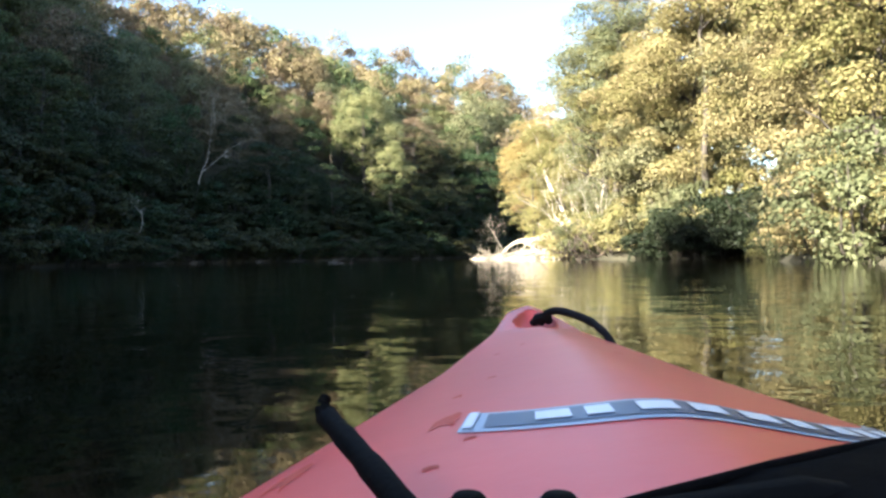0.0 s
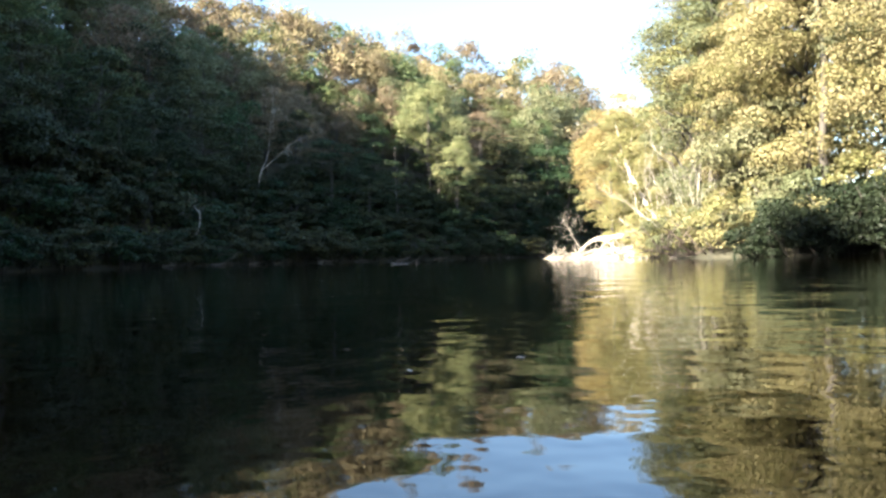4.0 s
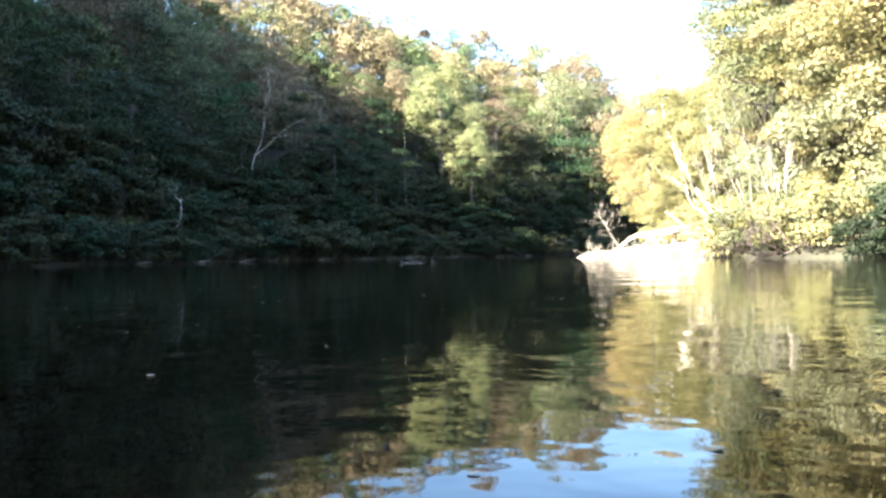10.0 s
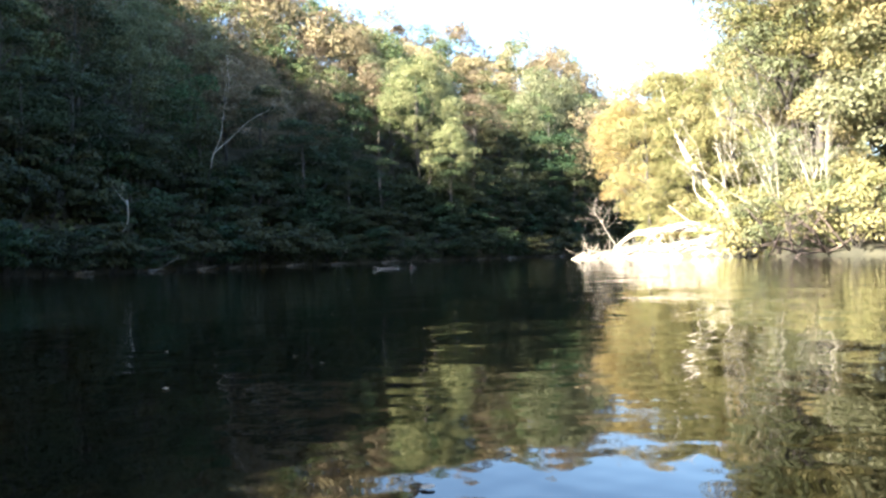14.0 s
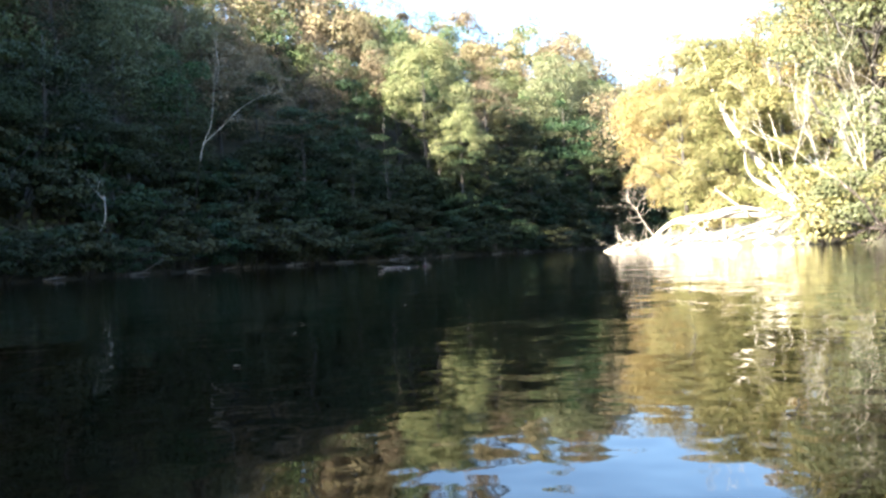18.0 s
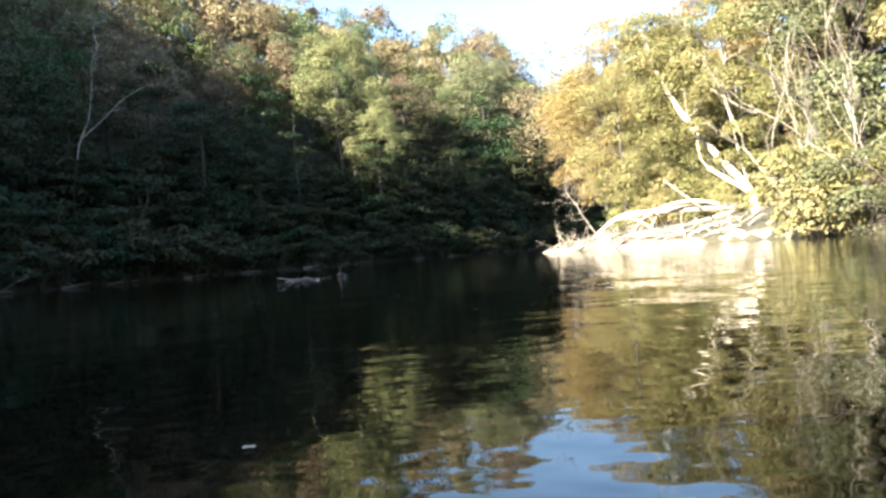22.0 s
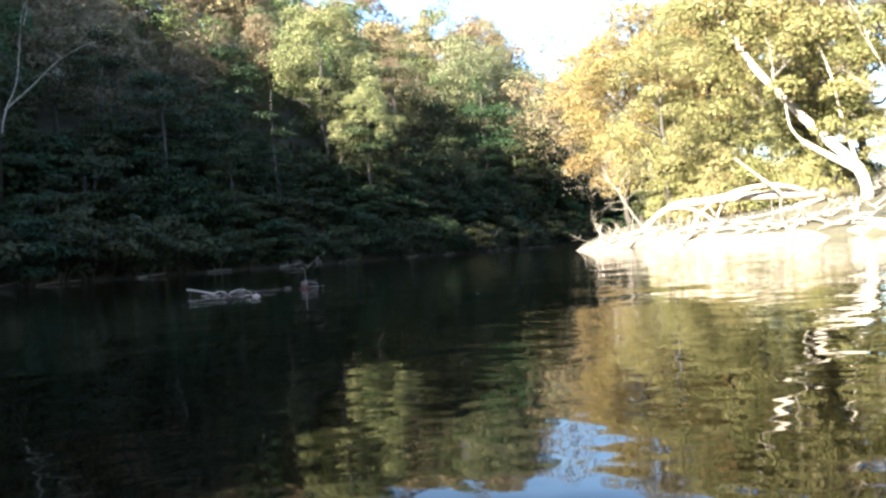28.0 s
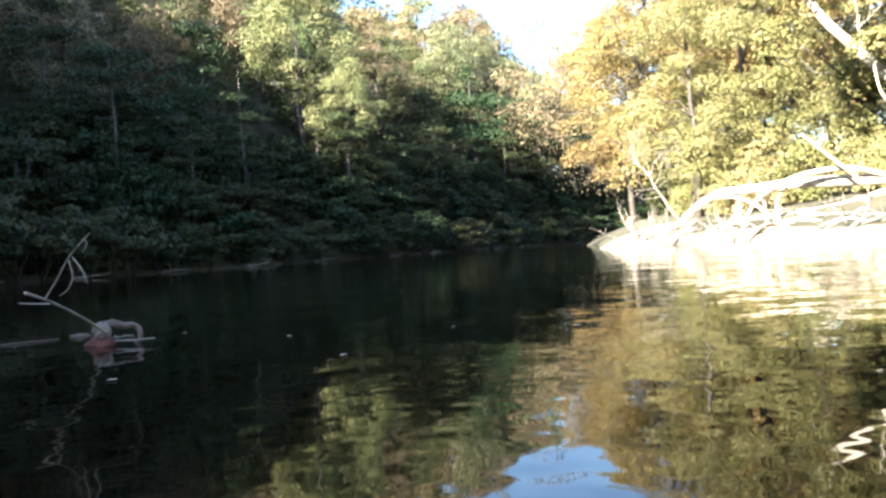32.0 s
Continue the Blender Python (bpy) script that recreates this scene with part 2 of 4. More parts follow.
def tube(points, radii, sides=7, closed_end=True):
    """Vertices and faces of a round, tapering limb along points."""
    verts, faces = [], []
    pts = [Vector(p) for p in points]
    up = Vector((0.13, 0.31, 0.94))
    for i, p in enumerate(pts):
        d = (pts[min(i + 1, len(pts) - 1)] - pts[max(i - 1, 0)]).normalized()
        a = d.cross(up)
        if a.length < 0.05:
            a = d.cross(Vector((1, 0, 0)))
        a.normalize()
        b = d.cross(a)
        for k in range(sides):
            t = 2 * math.pi * k / sides
            verts.append(p + (a * math.cos(t) + b * math.sin(t)) * radii[i])
    n = len(pts)
    for i in range(n - 1):
        for k in range(sides):
            k2 = (k + 1) % sides
            faces.append((i * sides + k, i * sides + k2, (i + 1) * sides + k2, (i + 1) * sides + k))
    if closed_end:
        faces.append(tuple(range(sides))[::-1])
        faces.append(tuple((n - 1) * sides + k for k in range(sides)))
    return verts, faces


def joined(pieces):
    verts, faces = [], []
    for v, f in pieces:
        o = len(verts)
        verts += v
        faces += [tuple(i + o for i in q) for q in f]
    return verts, faces


def wander(rng, a, b, n, amount):
    """Points from a to b that stray from the straight line."""
    a, b = np.array(a, float), np.array(b, float)
    t = np.linspace(0, 1, n)[:, None]
    p = a + (b - a) * t
    p[1:-1] += rng.normal(0, amount, (n - 2, 3))
    return p


def leaves_mesh(name, rng, centres, radii, count, size, mat, flat=0.7):
    """A crown: count leaf sprays spread over the skins of the clumps."""
    centres, radii = np.asarray(centres, float), np.asarray(radii, float)
    w = radii ** 2
    pick = rng.choice(len(centres), count, p=w / w.sum())
    d = rng.normal(size=(count, 3))
    d /= np.linalg.norm(d, axis=1)[:, None]
    d[:, 2] = np.where(d[:, 2] < -0.35, -d[:, 2], d[:, 2])
    rr = radii[pick] * rng.uniform(0.55, 1.08, count) ** 0.6
    pos = centres[pick] + d * rr[:, None] * np.array([1, 1, flat])
    nrm = d * 0.75 + rng.normal(0, 0.45, (count, 3)) + np.array([0, 0, 0.25])
    nrm /= np.linalg.norm(nrm, axis=1)[:, None]
    u = np.cross(nrm, rng.normal(size=(count, 3)))
    u /= np.linalg.norm(u, axis=1)[:, None] + 1e-9
    v = np.cross(nrm, u)
    s = (size * rng.uniform(0.55, 1.35, count))[:, None]
    verts = np.stack([pos + u * s * 0.66, pos - u * s * 0.42 + v * s * 0.43, pos - u * s * 0.48 - v * s * 0.4], 1)
    me = bpy.data.meshes.new(name)
    me.vertices.add(count * 3)
    me.vertices.foreach_set("co", verts.astype(np.float32).ravel())
    me.loops.add(count * 3)
    me.loops.foreach_set("vertex_index", np.arange(count * 3, dtype=np.int32))
    me.polygons.add(count)
    me.polygons.foreach_set("loop_start", np.arange(count, dtype=np.int32) * 3)
    me.materials.append(mat)
    me.update(calc_edges=True)
    return me


def crown_clumps(rng, height, low, radius, n, lean=(0, 0), tight=1.0):
    """Clump centres in an uneven egg between low and height."""
    c, r = [], []
    mid, half = (height + low) / 2, (height - low) / 2
    for k in range(n):
        d = rng.normal(size=3)
        d /= np.linalg.norm(d)
        q = rng.uniform(0.45, 0.95)
        z = mid + d[2] * half * q
        taper = 1.0 - 0.35 * max(0, (z - mid) / half)
        c.append((d[0] * radius * q * taper + lean[0] * (z / height), d[1] * radius * q * taper + lean[1] * (z / height), z))
        r.append(radius * rng.uniform(0.24, 0.46) * tight)
    return c, r


def trunk_mesh(name, rng, height, low, radius, girth, mat, limbs=7, lean=(0, 0)):
    top = (lean[0] * 0.9, lean[1] * 0.9, height * 0.88)
    main = wander(rng, (0, 0, -0.6), top, 8, girth * 0.5)
    pieces = [tube(main, np.linspace(girth, girth * 0.18, 8), 8)]
    for k in range(limbs):
        t = rng.uniform(0.25, 0.85)
        i = int(t * 7)
        start = main[i] * (1 - (t * 7 - i)) + main[min(i + 1, 7)] * (t * 7 - i)
        a = rng.uniform(0, 2 * math.pi)
        reach = radius * rng.uniform(0.6, 0.95) * (1.1 - 0.5 * t)
        end = start + np.array([math.cos(a) * reach, math.sin(a) * reach, reach * rng.uniform(0.35, 1.0)])
        if end[2] > height * 0.97:
            end[2] = height * 0.97
        limb = wander(rng, start, end, 5, reach * 0.07)
        g = girth * (1 - 0.75 * t) * 0.55
        pieces.append(tube(limb, np.linspace(g, g * 0.15, 5), 5))
        for _ in range(2):
            j = rng.integers(1, 4)
            e2 = limb[j] + rng.normal(0, reach * 0.28, 3) + np.array([0, 0, reach * 0.2])
            pieces.append(tube(wander(rng, limb[j], e2, 3, reach * 0.04), (g * 0.4, g * 0.25, g * 0.06), 4))
    return mesh_of(name, *joined(pieces), mat, smooth=True)


def make_tree(seed, height, low, radius, girth, leaves, size, leaf_mat, bark, clumps=26, lean=(0, 0), limbs=7, tight=1.0, flat=0.7):
    """The meshes (trunk, crown) of one kind of tree."""
    rng = np.random.default_rng(seed)
    c, r = crown_clumps(rng, height, low, radius, clumps, lean, tight)
    return trunk_mesh("trunk", rng, height, low, radius, girth, bark, limbs, lean), leaves_mesh("crown", rng, c, r, leaves, size, leaf_mat, flat)


def plant(kind, x, y, z, turn, scale, label, category, group, name="tree"):
    trunk_me, crown_me = kind
    t = new(name)
    t.matrix_basis = pose(x, y, z, 0, 0, turn) @ Matrix.Diagonal((scale, scale, scale, 1))
    tagged(t, label, category, group)
    part("trunk", trunk_me, t)
    part("crown", crown_me, t)
    return t


# ---------------------------------------------------------------- the lie of the land
LEFT = [(-30, -160), (-31, -60), (-31, 0), (-32, 40), (-31, 62), (-27, 79), (-21, 92), (-12, 103), (-3, 113), (4, 124), (12, 138), (24, 150), (45, 158), (90, 161), (200, 163)]
RIGHT = [(14, -160), (13.5, -60), (12.6, 0), (12.3, 12), (12.5, 20), (14.5, 25), (18, 31), (17.8, 36), (13.4, 40.5), (10.3, 44.6), (9.2, 52), (6.5, 60), (3.6, 65.2), (2.2, 67), (3.2, 69.5), (5, 76), (6.3, 86), (10, 100), (24, 123), (50, 136), (90, 140), (200, 141)]


def to_line(px, py, line):
    """Distance to a line of points, and the side: positive to the left of its way."""
    best = np.full(px.shape, 1e9)
    side = np.zeros(px.shape)
    for (x0, y0), (x1, y1) in zip(line[:-1], line[1:]):
        dx, dy = x1 - x0, y1 - y0
        t = np.clip(((px - x0) * dx + (py - y0) * dy) / (dx * dx + dy * dy), 0, 1)
        d = np.hypot(px - x0 - t * dx, py - y0 - t * dy)
        s = dx * (py - y0) - dy * (px - x0)
        near = d < best - 1e-9
        best = np.where(near, d, best)
        side = np.where(near, np.sign(s), side)
    return best, side


def rolling(px, py):
    return 0.5 * np.sin(px * 0.31 + py * 0.17) + 0.4 * np.sin(px * 0.13 - py * 0.23 + 1.7) + 0.25 * np.sin(px * 0.71 + 0.6) * np.sin(py * 0.57)


def land(px, py):
    """Height of the ground."""
    px, py = np.asarray(px, float), np.asarray(py, float)
    dl, sl = to_line(px, py, LEFT)
    dr, sr = to_line(px, py, RIGHT)
    bump = rolling(px, py)
    steep = 1 + 0.3 * np.clip((60 - py) / 50, 0, 1)
    nose = np.where(py > 95, np.clip(1 - (px - 12) / 28, 0.35, 1), 1)
    hill = 0.35 + nose * steep * (0.85 * np.minimum(dl, 8) + 0.7 * np.clip(dl - 8, 0, 44) - 0.3 * np.clip(dl - 52, 0, 1e9)) + bump * np.clip(dl / 10, 0, 1)
    # unseen crest, raised to keep the left part of the bank in shade
    hill = hill + 8.5 * np.exp(-((px + 66) / 14) ** 2) * np.clip((py - 28) / 14, 0, 1) * np.clip((102 - py) / 12, 0, 1)
    # unseen knoll, added only to throw shade on the cove
    hill = hill + 12 * np.exp(-((px + 70) / 12) ** 2 - ((py + 41) / 7.5) ** 2)
    # unseen dip, cut so that sun reaches the tip of the spit
    hill = hill - 5 * np.exp(-((px + 66) / 22) ** 2 - ((py - 8) / 13) ** 2)
    hill = np.where(dl > 60, np.maximum(hill, 8), hill)
    hill = np.where(dl < 1.2, dl * 0.3, np.maximum(hill, 0.36))
    spit = np.exp(-((px - 5.0) ** 2 / 70 + (py - 66) ** 2 / 130))
    rise = 1.9 * (1 - np.exp(-dr / 4.0)) + 0.02 * dr + 0.25 * bump * np.clip(dr / 6, 0, 1)
    flat = rise * (1 - 0.85 * spit) + 0.12 * np.clip(dr * 3, 0, 1)
    bed = -0.25 * np.minimum(dl, dr) - 0.02
    bed = np.maximum(bed, -1.6)
    return np.where(sl > 0, hill, np.where(sr < 0, flat, bed))


def grid_sheet(xs, ys):
    gx, gy = np.meshgrid(xs, ys)
    gz = land(gx, gy)
    verts = np.stack([gx, gy, gz], -1).reshape(-1, 3)
    nx = len(xs)
    faces = [(j * nx + i, j * nx + i + 1, (j + 1) * nx + i + 1, (j + 1) * nx + i) for j in range(len(ys) - 1) for i in range(nx - 1)]
    return verts, faces


xs = np.concatenate([np.linspace(-900, -140, 14), np.linspace(-132, -36, 33), np.linspace(-34, -2, 40), np.linspace(-1.5, 22, 68), np.linspace(23, 34, 12), np.linspace(37, 150, 28), np.linspace(180, 900, 14)])
ys = np.concatenate([np.linspace(-900, -130, 12), np.linspace(-120, -2, 40), np.linspace(0, 42, 40), np.linspace(42.5, 94, 130), np.linspace(95, 170, 60), np.linspace(175, 260, 20), np.linspace(300, 1200, 14)])
gv, gf = grid_sheet(xs, ys)
ground_me = mesh_of("ground", gv, gf, GROUND, smooth=True)
ground_me.materials.append(SAND)
fc = np.array([gv[list(f)].mean(0) for f in gf])
dr_all, sr_all = to_line(fc[:, 0], fc[:, 1], RIGHT)
sandy = (((sr_all > 0) & (dr_all < 3)) | (sr_all < 0)) & (dr_all < 0.6 + 2.6 * np.clip((fc[:, 1] - 60) / 6, 0, 1) + 0.6 * np.sin(fc[:, 1] * 0.9) * np.sin(fc[:, 0] * 1.3)) & (fc[:, 1] > 47) & (fc[:, 1] < 78)
sandy &= (fc[:, 2] > 0.14) | (fc[:, 1] > 63.5) | (fc[:, 0] < 7.5)
ground_me.polygons.foreach_set("material_index", sandy.astype(np.int32))
ground = tagged(new("ground", ground_me), "steep wooded banks with leaf litter and a pale sand spit", "ground", kind="structure")

wx = np.linspace(-45, 210, 60)
wy = np.linspace(-170, 175, 80)
wv = [(x, y, 0.0) for y in wy for x in wx]
wf = [(j * 60 + i, j * 60 + i + 1, (j + 1) * 60 + i + 1, (j + 1) * 60 + i) for j in range(79) for i in range(59)]
water = tagged(new("water", mesh_of("water", wv, wf, WATER, smooth=True)), "calm dark brown river water mirroring the trees", "river", kind="structure")


def height_at(x, y):
    return float(land(np.array([x]), np.array([y]))[0])


# ---------------------------------------------------------------- wooded hillside on the shaded bank
HILL_KINDS = []
for k in range(10):
    mat = (LEAF_GREEN, LEAF_SHADE, LEAF_GREEN, LEAF_BROWN, LEAF_SHADE, LEAF_GREEN, LEAF_OLIVE, LEAF_GREEN, LEAF_BROWN, LEAF_SHADE)[k]
    HILL_KINDS.append(make_tree(100 + k, 13 + (k * 37 % 5), 0.9, 4.2 + 0.25 * (k % 4), 0.24, 7000, 0.23, mat, BARK, clumps=44 if mat is LEAF_SHADE else 34, flat=0.4 if mat is LEAF_SHADE else 0.7))
HILL_LABELS = ("green broadleaf tree on the steep bank", "green tree on the slope, leaves darkened for its shade", "green leafy tree on the hillside", "brown-tinged autumn tree on the hillside",
               "green tree on the slope, leaves darkened for its shade", "green leafy tree on the hillside", "yellow-green autumn tree on the slope", "green broadleaf tree on the steep bank",
               "tan autumn tree near the ridge", "green tree on the slope, leaves darkened for its shade")

left_pts = [Vector((*p, 0)) for p in LEFT]


def along(line, s):
    for a, b in zip(line[:-1], line[1:]):
        l = (b - a).length
        if s <= l:
            d = (b - a) / l
            return a + d * s, d
        s -= l
    return line[-1], (line[-1] - line[-2]).normalized()


rng = np.random.default_rng(7)
rng2 = np.random.default_rng(17)
FAR = []
gx, gy = np.meshgrid(np.arange(-98, 78, 6.0), np.arange(-56, 226, 6.0))
gx = gx + rng.uniform(-2.1, 2.1, gx.shape) + 3.0 * (np.arange(gx.shape[0]) % 2)[:, None]
gy = gy + rng.uniform(-2.1, 2.1, gy.shape)
far_off, far_side = to_line(gx, gy, LEFT)
for x, y, off, side in zip(gx.ravel(), gy.ravel(), far_off.ravel(), far_side.ravel()):
    if side < 0 or off < 2.2 or off > 57 or (x > 46 and y > 100) or (y < 0 and off > 50):
        continue
    # lowest rows take only the darkened leaves, in place of self-shadow
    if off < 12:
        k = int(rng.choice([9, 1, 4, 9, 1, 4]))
    elif off < 24:
        k = int(rng.choice([0, 1, 2, 3, 4, 5, 1, 7, 9]))
    else:
        k = int(rng.choice([0, 1, 3, 4, 5, 2, 7, 8, 9]))
    if off > 13 and y > 84:
        k = int(rng.choice([3, 6, 6, 7, 0, 8, 6]))
    if not (y > 42 and off < 31 and x < 34 and -x < y + 8):
        FAR.append((x, y, height_at(x, y), k, rng.uniform(0.8, 1.15) * (1.12 if x > 0 and y > 112 else 1.0)))
        continue
    plant(HILL_KINDS[k], x, y, height_at(x, y) - (1.3 if off < 14 else 0.2), rng.uniform(0, 360), rng.uniform(0.75, 1.12) * (0.82 if off < 6 else 1.0) * (1.12 if x > -2 and y > 112 else 1.0), HILL_LABELS[k], "tree", "trees on the shaded bank")

for x, y, k, sc in ((13.5, 148, 8, 1.6), (17, 150, 6, 1.8), (21, 153, 8, 1.75), (25, 157, 6, 1.8), (18, 158, 3, 1.9)):
    FAR.append((x, y, height_at(x, y), k, sc))
# unseen woods far behind, added to shade the kayak
for x in np.arange(-96, -46, 6.5):
    for y in np.arange(-118, -58, 6.5):
        x1, y1 = x + float(rng2.uniform(-2, 2)), y + float(rng2.uniform(-2, 2))
        FAR.append((x1, y1, height_at(x1, y1), int(rng2.choice([0, 1, 4, 5, 9])), float(rng2.uniform(0.85, 1.15))))


def far_woods(name, places, height, radius, leaves, size, mats, label):
    """Trees too far or too many to tell apart: one crown mesh, coloured tree by tree."""
    r9 = np.random.default_rng(11)
    cs, rs, own = [], [], []
    for x, y, z, k, sc in places:
        c, r = crown_clumps(r9, height * sc, 1.0, radius * sc, 16)
        cs += [(x + a, y + b, z + e) for a, b, e in c]
        rs += [q * 1.25 for q in r]
        own += [k] * len(c)
    per = leaves // 16
    cs, rs = np.repeat(np.array(cs), per, 0), np.repeat(np.array(rs), per)
    n = len(cs)
    d = r9.normal(size=(n, 3))
    d /= np.linalg.norm(d, axis=1)[:, None]
    d[:, 2] = np.abs(d[:, 2]) - 0.3
    pos = cs + d * (rs * r9.uniform(0.7, 1.05, n))[:, None]
    nrm = d + r9.normal(0, 0.5, (n, 3)) + np.array([0, 0, 0.25])
    nrm /= np.linalg.norm(nrm, axis=1)[:, None]
    u = np.cross(nrm, r9.normal(size=(n, 3)))
    u /= np.linalg.norm(u, axis=1)[:, None]
    v = np.cross(nrm, u)
    s = (size * r9.uniform(0.6, 1.35, n))[:, None]
    verts = np.stack([pos + u * s * 0.66, pos - u * s * 0.42 + v * s * 0.43, pos - u * s * 0.48 - v * s * 0.4], 1)
    me = bpy.data.meshes.new(name)
    me.vertices.add(n * 3)
    me.vertices.foreach_set("co", verts.astype(np.float32).ravel())
    me.loops.add(n * 3)
    me.loops.foreach_set("vertex_index", np.arange(n * 3, dtype=np.int32))
    me.polygons.add(n)
    me.polygons.foreach_set("loop_start", np.arange(n, dtype=np.int32) * 3)
    for m in mats:
        me.materials.append(m)
    me.polygons.foreach_set("material_index", np.repeat(np.array(own), per).astype(np.int32))
    me.update(calc_edges=True)
    return tagged(new(name, me), label, "woods", kind="stuff")


WOODS_LEAVES = [LEAF_GREEN, LEAF_SHADE, LEAF_GREEN, LEAF_BROWN, LEAF_SHADE, LEAF_GREEN, LEAF_OLIVE, LEAF_GREEN, LEAF_BROWN, LEAF_SHADE]
RIDGE_LEAVES = [LEAF_GREEN, LEAF_BROWN, LEAF_TAN, LEAF_BROWN, LEAF_OLIVE, LEAF_GREEN, LEAF_TAN, LEAF_GREEN, LEAF_BROWN, LEAF_SHADE]
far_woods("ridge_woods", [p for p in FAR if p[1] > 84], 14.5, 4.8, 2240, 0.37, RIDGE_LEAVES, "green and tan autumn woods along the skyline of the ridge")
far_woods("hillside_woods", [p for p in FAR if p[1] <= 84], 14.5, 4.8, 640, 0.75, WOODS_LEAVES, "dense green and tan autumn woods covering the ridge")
TALL_KIND = make_tree(160, 21, 8.5, 5.4, 0.3, 20000, 0.17, LEAF_PALE_GREEN, BARK, clumps=52, limbs=12, tight=0.75)
for x, y, z, turn, sc in ((-13.6, 116.5, 7.0, 20, 1.03), (-9.0, 113.2, 4.2, 150, 0.7)):
    plant(TALL_KIND, x, y, z, turn, sc, "tall pale green tree with a sunlit crown on the slope", "tree", "trees on the shaded bank")

# knee-high growth over the slope
def undergrowth(name, count, near, far, size, mats, label, seed):
    r9 = np.random.default_rng(seed)
    places = []
    while len(places) < count:
        p, d = along(left_pts, r9.uniform(170, 370))
        q = p + Vector((-d.y, d.x, 0)) * r9.uniform(near, far)
        places.append((q.x, q.y))
    pl = np.array(places)
    z = land(pl[:, 0], pl[:, 1]) + np.abs(r9.normal(0, 0.35, count)) + 0.05
    pos = np.column_stack([pl, z])
    nrm = r9.normal(0, 0.5, (count, 3)) + np.array([0.25, -0.3, 0.7])
    nrm /= np.linalg.norm(nrm, axis=1)[:, None]
    u = np.cross(nrm, r9.normal(size=(count, 3)))
    u /= np.linalg.norm(u, axis=1)[:, None]
    v = np.cross(nrm, u)
    s = (size * r9.uniform(0.6, 1.4, count))[:, None]
    verts = np.stack([pos + u * s * 0.6, pos + v * s * 0.4 + nrm * s * 0.1, pos - u * s * 0.6, pos - v * s * 0.4 + nrm * s * 0.1], 1).reshape(-1, 3)
    faces = [(4 * i, 4 * i + 1, 4 * i + 2, 4 * i + 3) for i in range(count)]
    me = mesh_of(name, verts, faces, mats[0])
    for m in mats[1:]:
        me.materials.append(m)
    me.polygons.foreach_set("material_index", r9.integers(0, len(mats), count).astype(np.int32))
    return tagged(new(name, me), label, "undergrowth", kind="stuff")


# two of three leaf colours here carry the slope's shade
undergrowth("undergrowth", 30000, 0.8, 16, 0.42, [LEAF_SHADE, LEAF_GREEN, LEAF_SHADE], "ferny undergrowth on the slope, mostly darkened for shade", 21)

# overhanging shrubs at the foot of the slope, shade put into their leaf colour
SHRUBS = []
for k in range(5):
    r5 = np.random.default_rng(300 + k)
    c, r = crown_clumps(r5, 3.6, 0.2, 2.3, 16)
    stem = joined([tube(wander(r5, (0, 0, -0.3), (r5.normal(0, 1.0), r5.normal(0, 1.0), 2.6), 4, 0.1), (0.05, 0.04, 0.03, 0.012), 5) for _ in range(5)])
    SHRUBS.append((mesh_of("trunk", *stem, BARK, True), leaves_mesh("crown", r5, c, r, 2300, 0.21, LEAF_SHADE, 0.42)))
s = 192.0
while s < 370:
    p, d = along(left_pts, s)
    nrm = Vector((-d.y, d.x, 0))
    q = p + nrm * rng.uniform(-0.7, 0.7)
    plant(SHRUBS[int(rng.integers(5))], q.x, q.y, max(0.0, height_at(q.x, q.y)) - 0.1, rng.uniform(0, 360), rng.uniform(0.75, 1.25), "green shrub overhanging the water's edge, leaves darkened for shade", "shrub", "shrubs on the shaded bank", "shrub")
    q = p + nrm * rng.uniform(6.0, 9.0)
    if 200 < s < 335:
        plant(SHRUBS[int(rng.integers(5))], q.x, q.y, height_at(q.x, q.y) - 0.3, rng.uniform(0, 360), rng.uniform(1.1, 1.7), "green shrub on the slope, leaves darkened for its shade", "shrub", "shrubs on the shaded bank", "shrub")
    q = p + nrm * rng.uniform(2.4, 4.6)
    plant(SHRUBS[int(rng.integers(5))], q.x, q.y, height_at(q.x, q.y) - 0.2, rng.uniform(0, 360), rng.uniform(0.9, 1.4), "green shrub on the slope, leaves darkened for its shade", "shrub", "shrubs on the shaded bank", "shrub")
    s += rng.uniform(1.9, 3.0)

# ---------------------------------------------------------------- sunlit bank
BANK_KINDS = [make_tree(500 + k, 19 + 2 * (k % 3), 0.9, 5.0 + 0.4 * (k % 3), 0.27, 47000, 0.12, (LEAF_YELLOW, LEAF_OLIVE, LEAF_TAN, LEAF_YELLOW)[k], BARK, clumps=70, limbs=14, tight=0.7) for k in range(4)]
BANK_LABELS = ("tall yellow-green tree in full sun on the bank", "tall green tree in full sun on the bank", "tall tan autumn tree in full sun on the bank", "tall yellow-green tree in full sun on the bank")
BEHIND = []
y = -40.0
i = 0
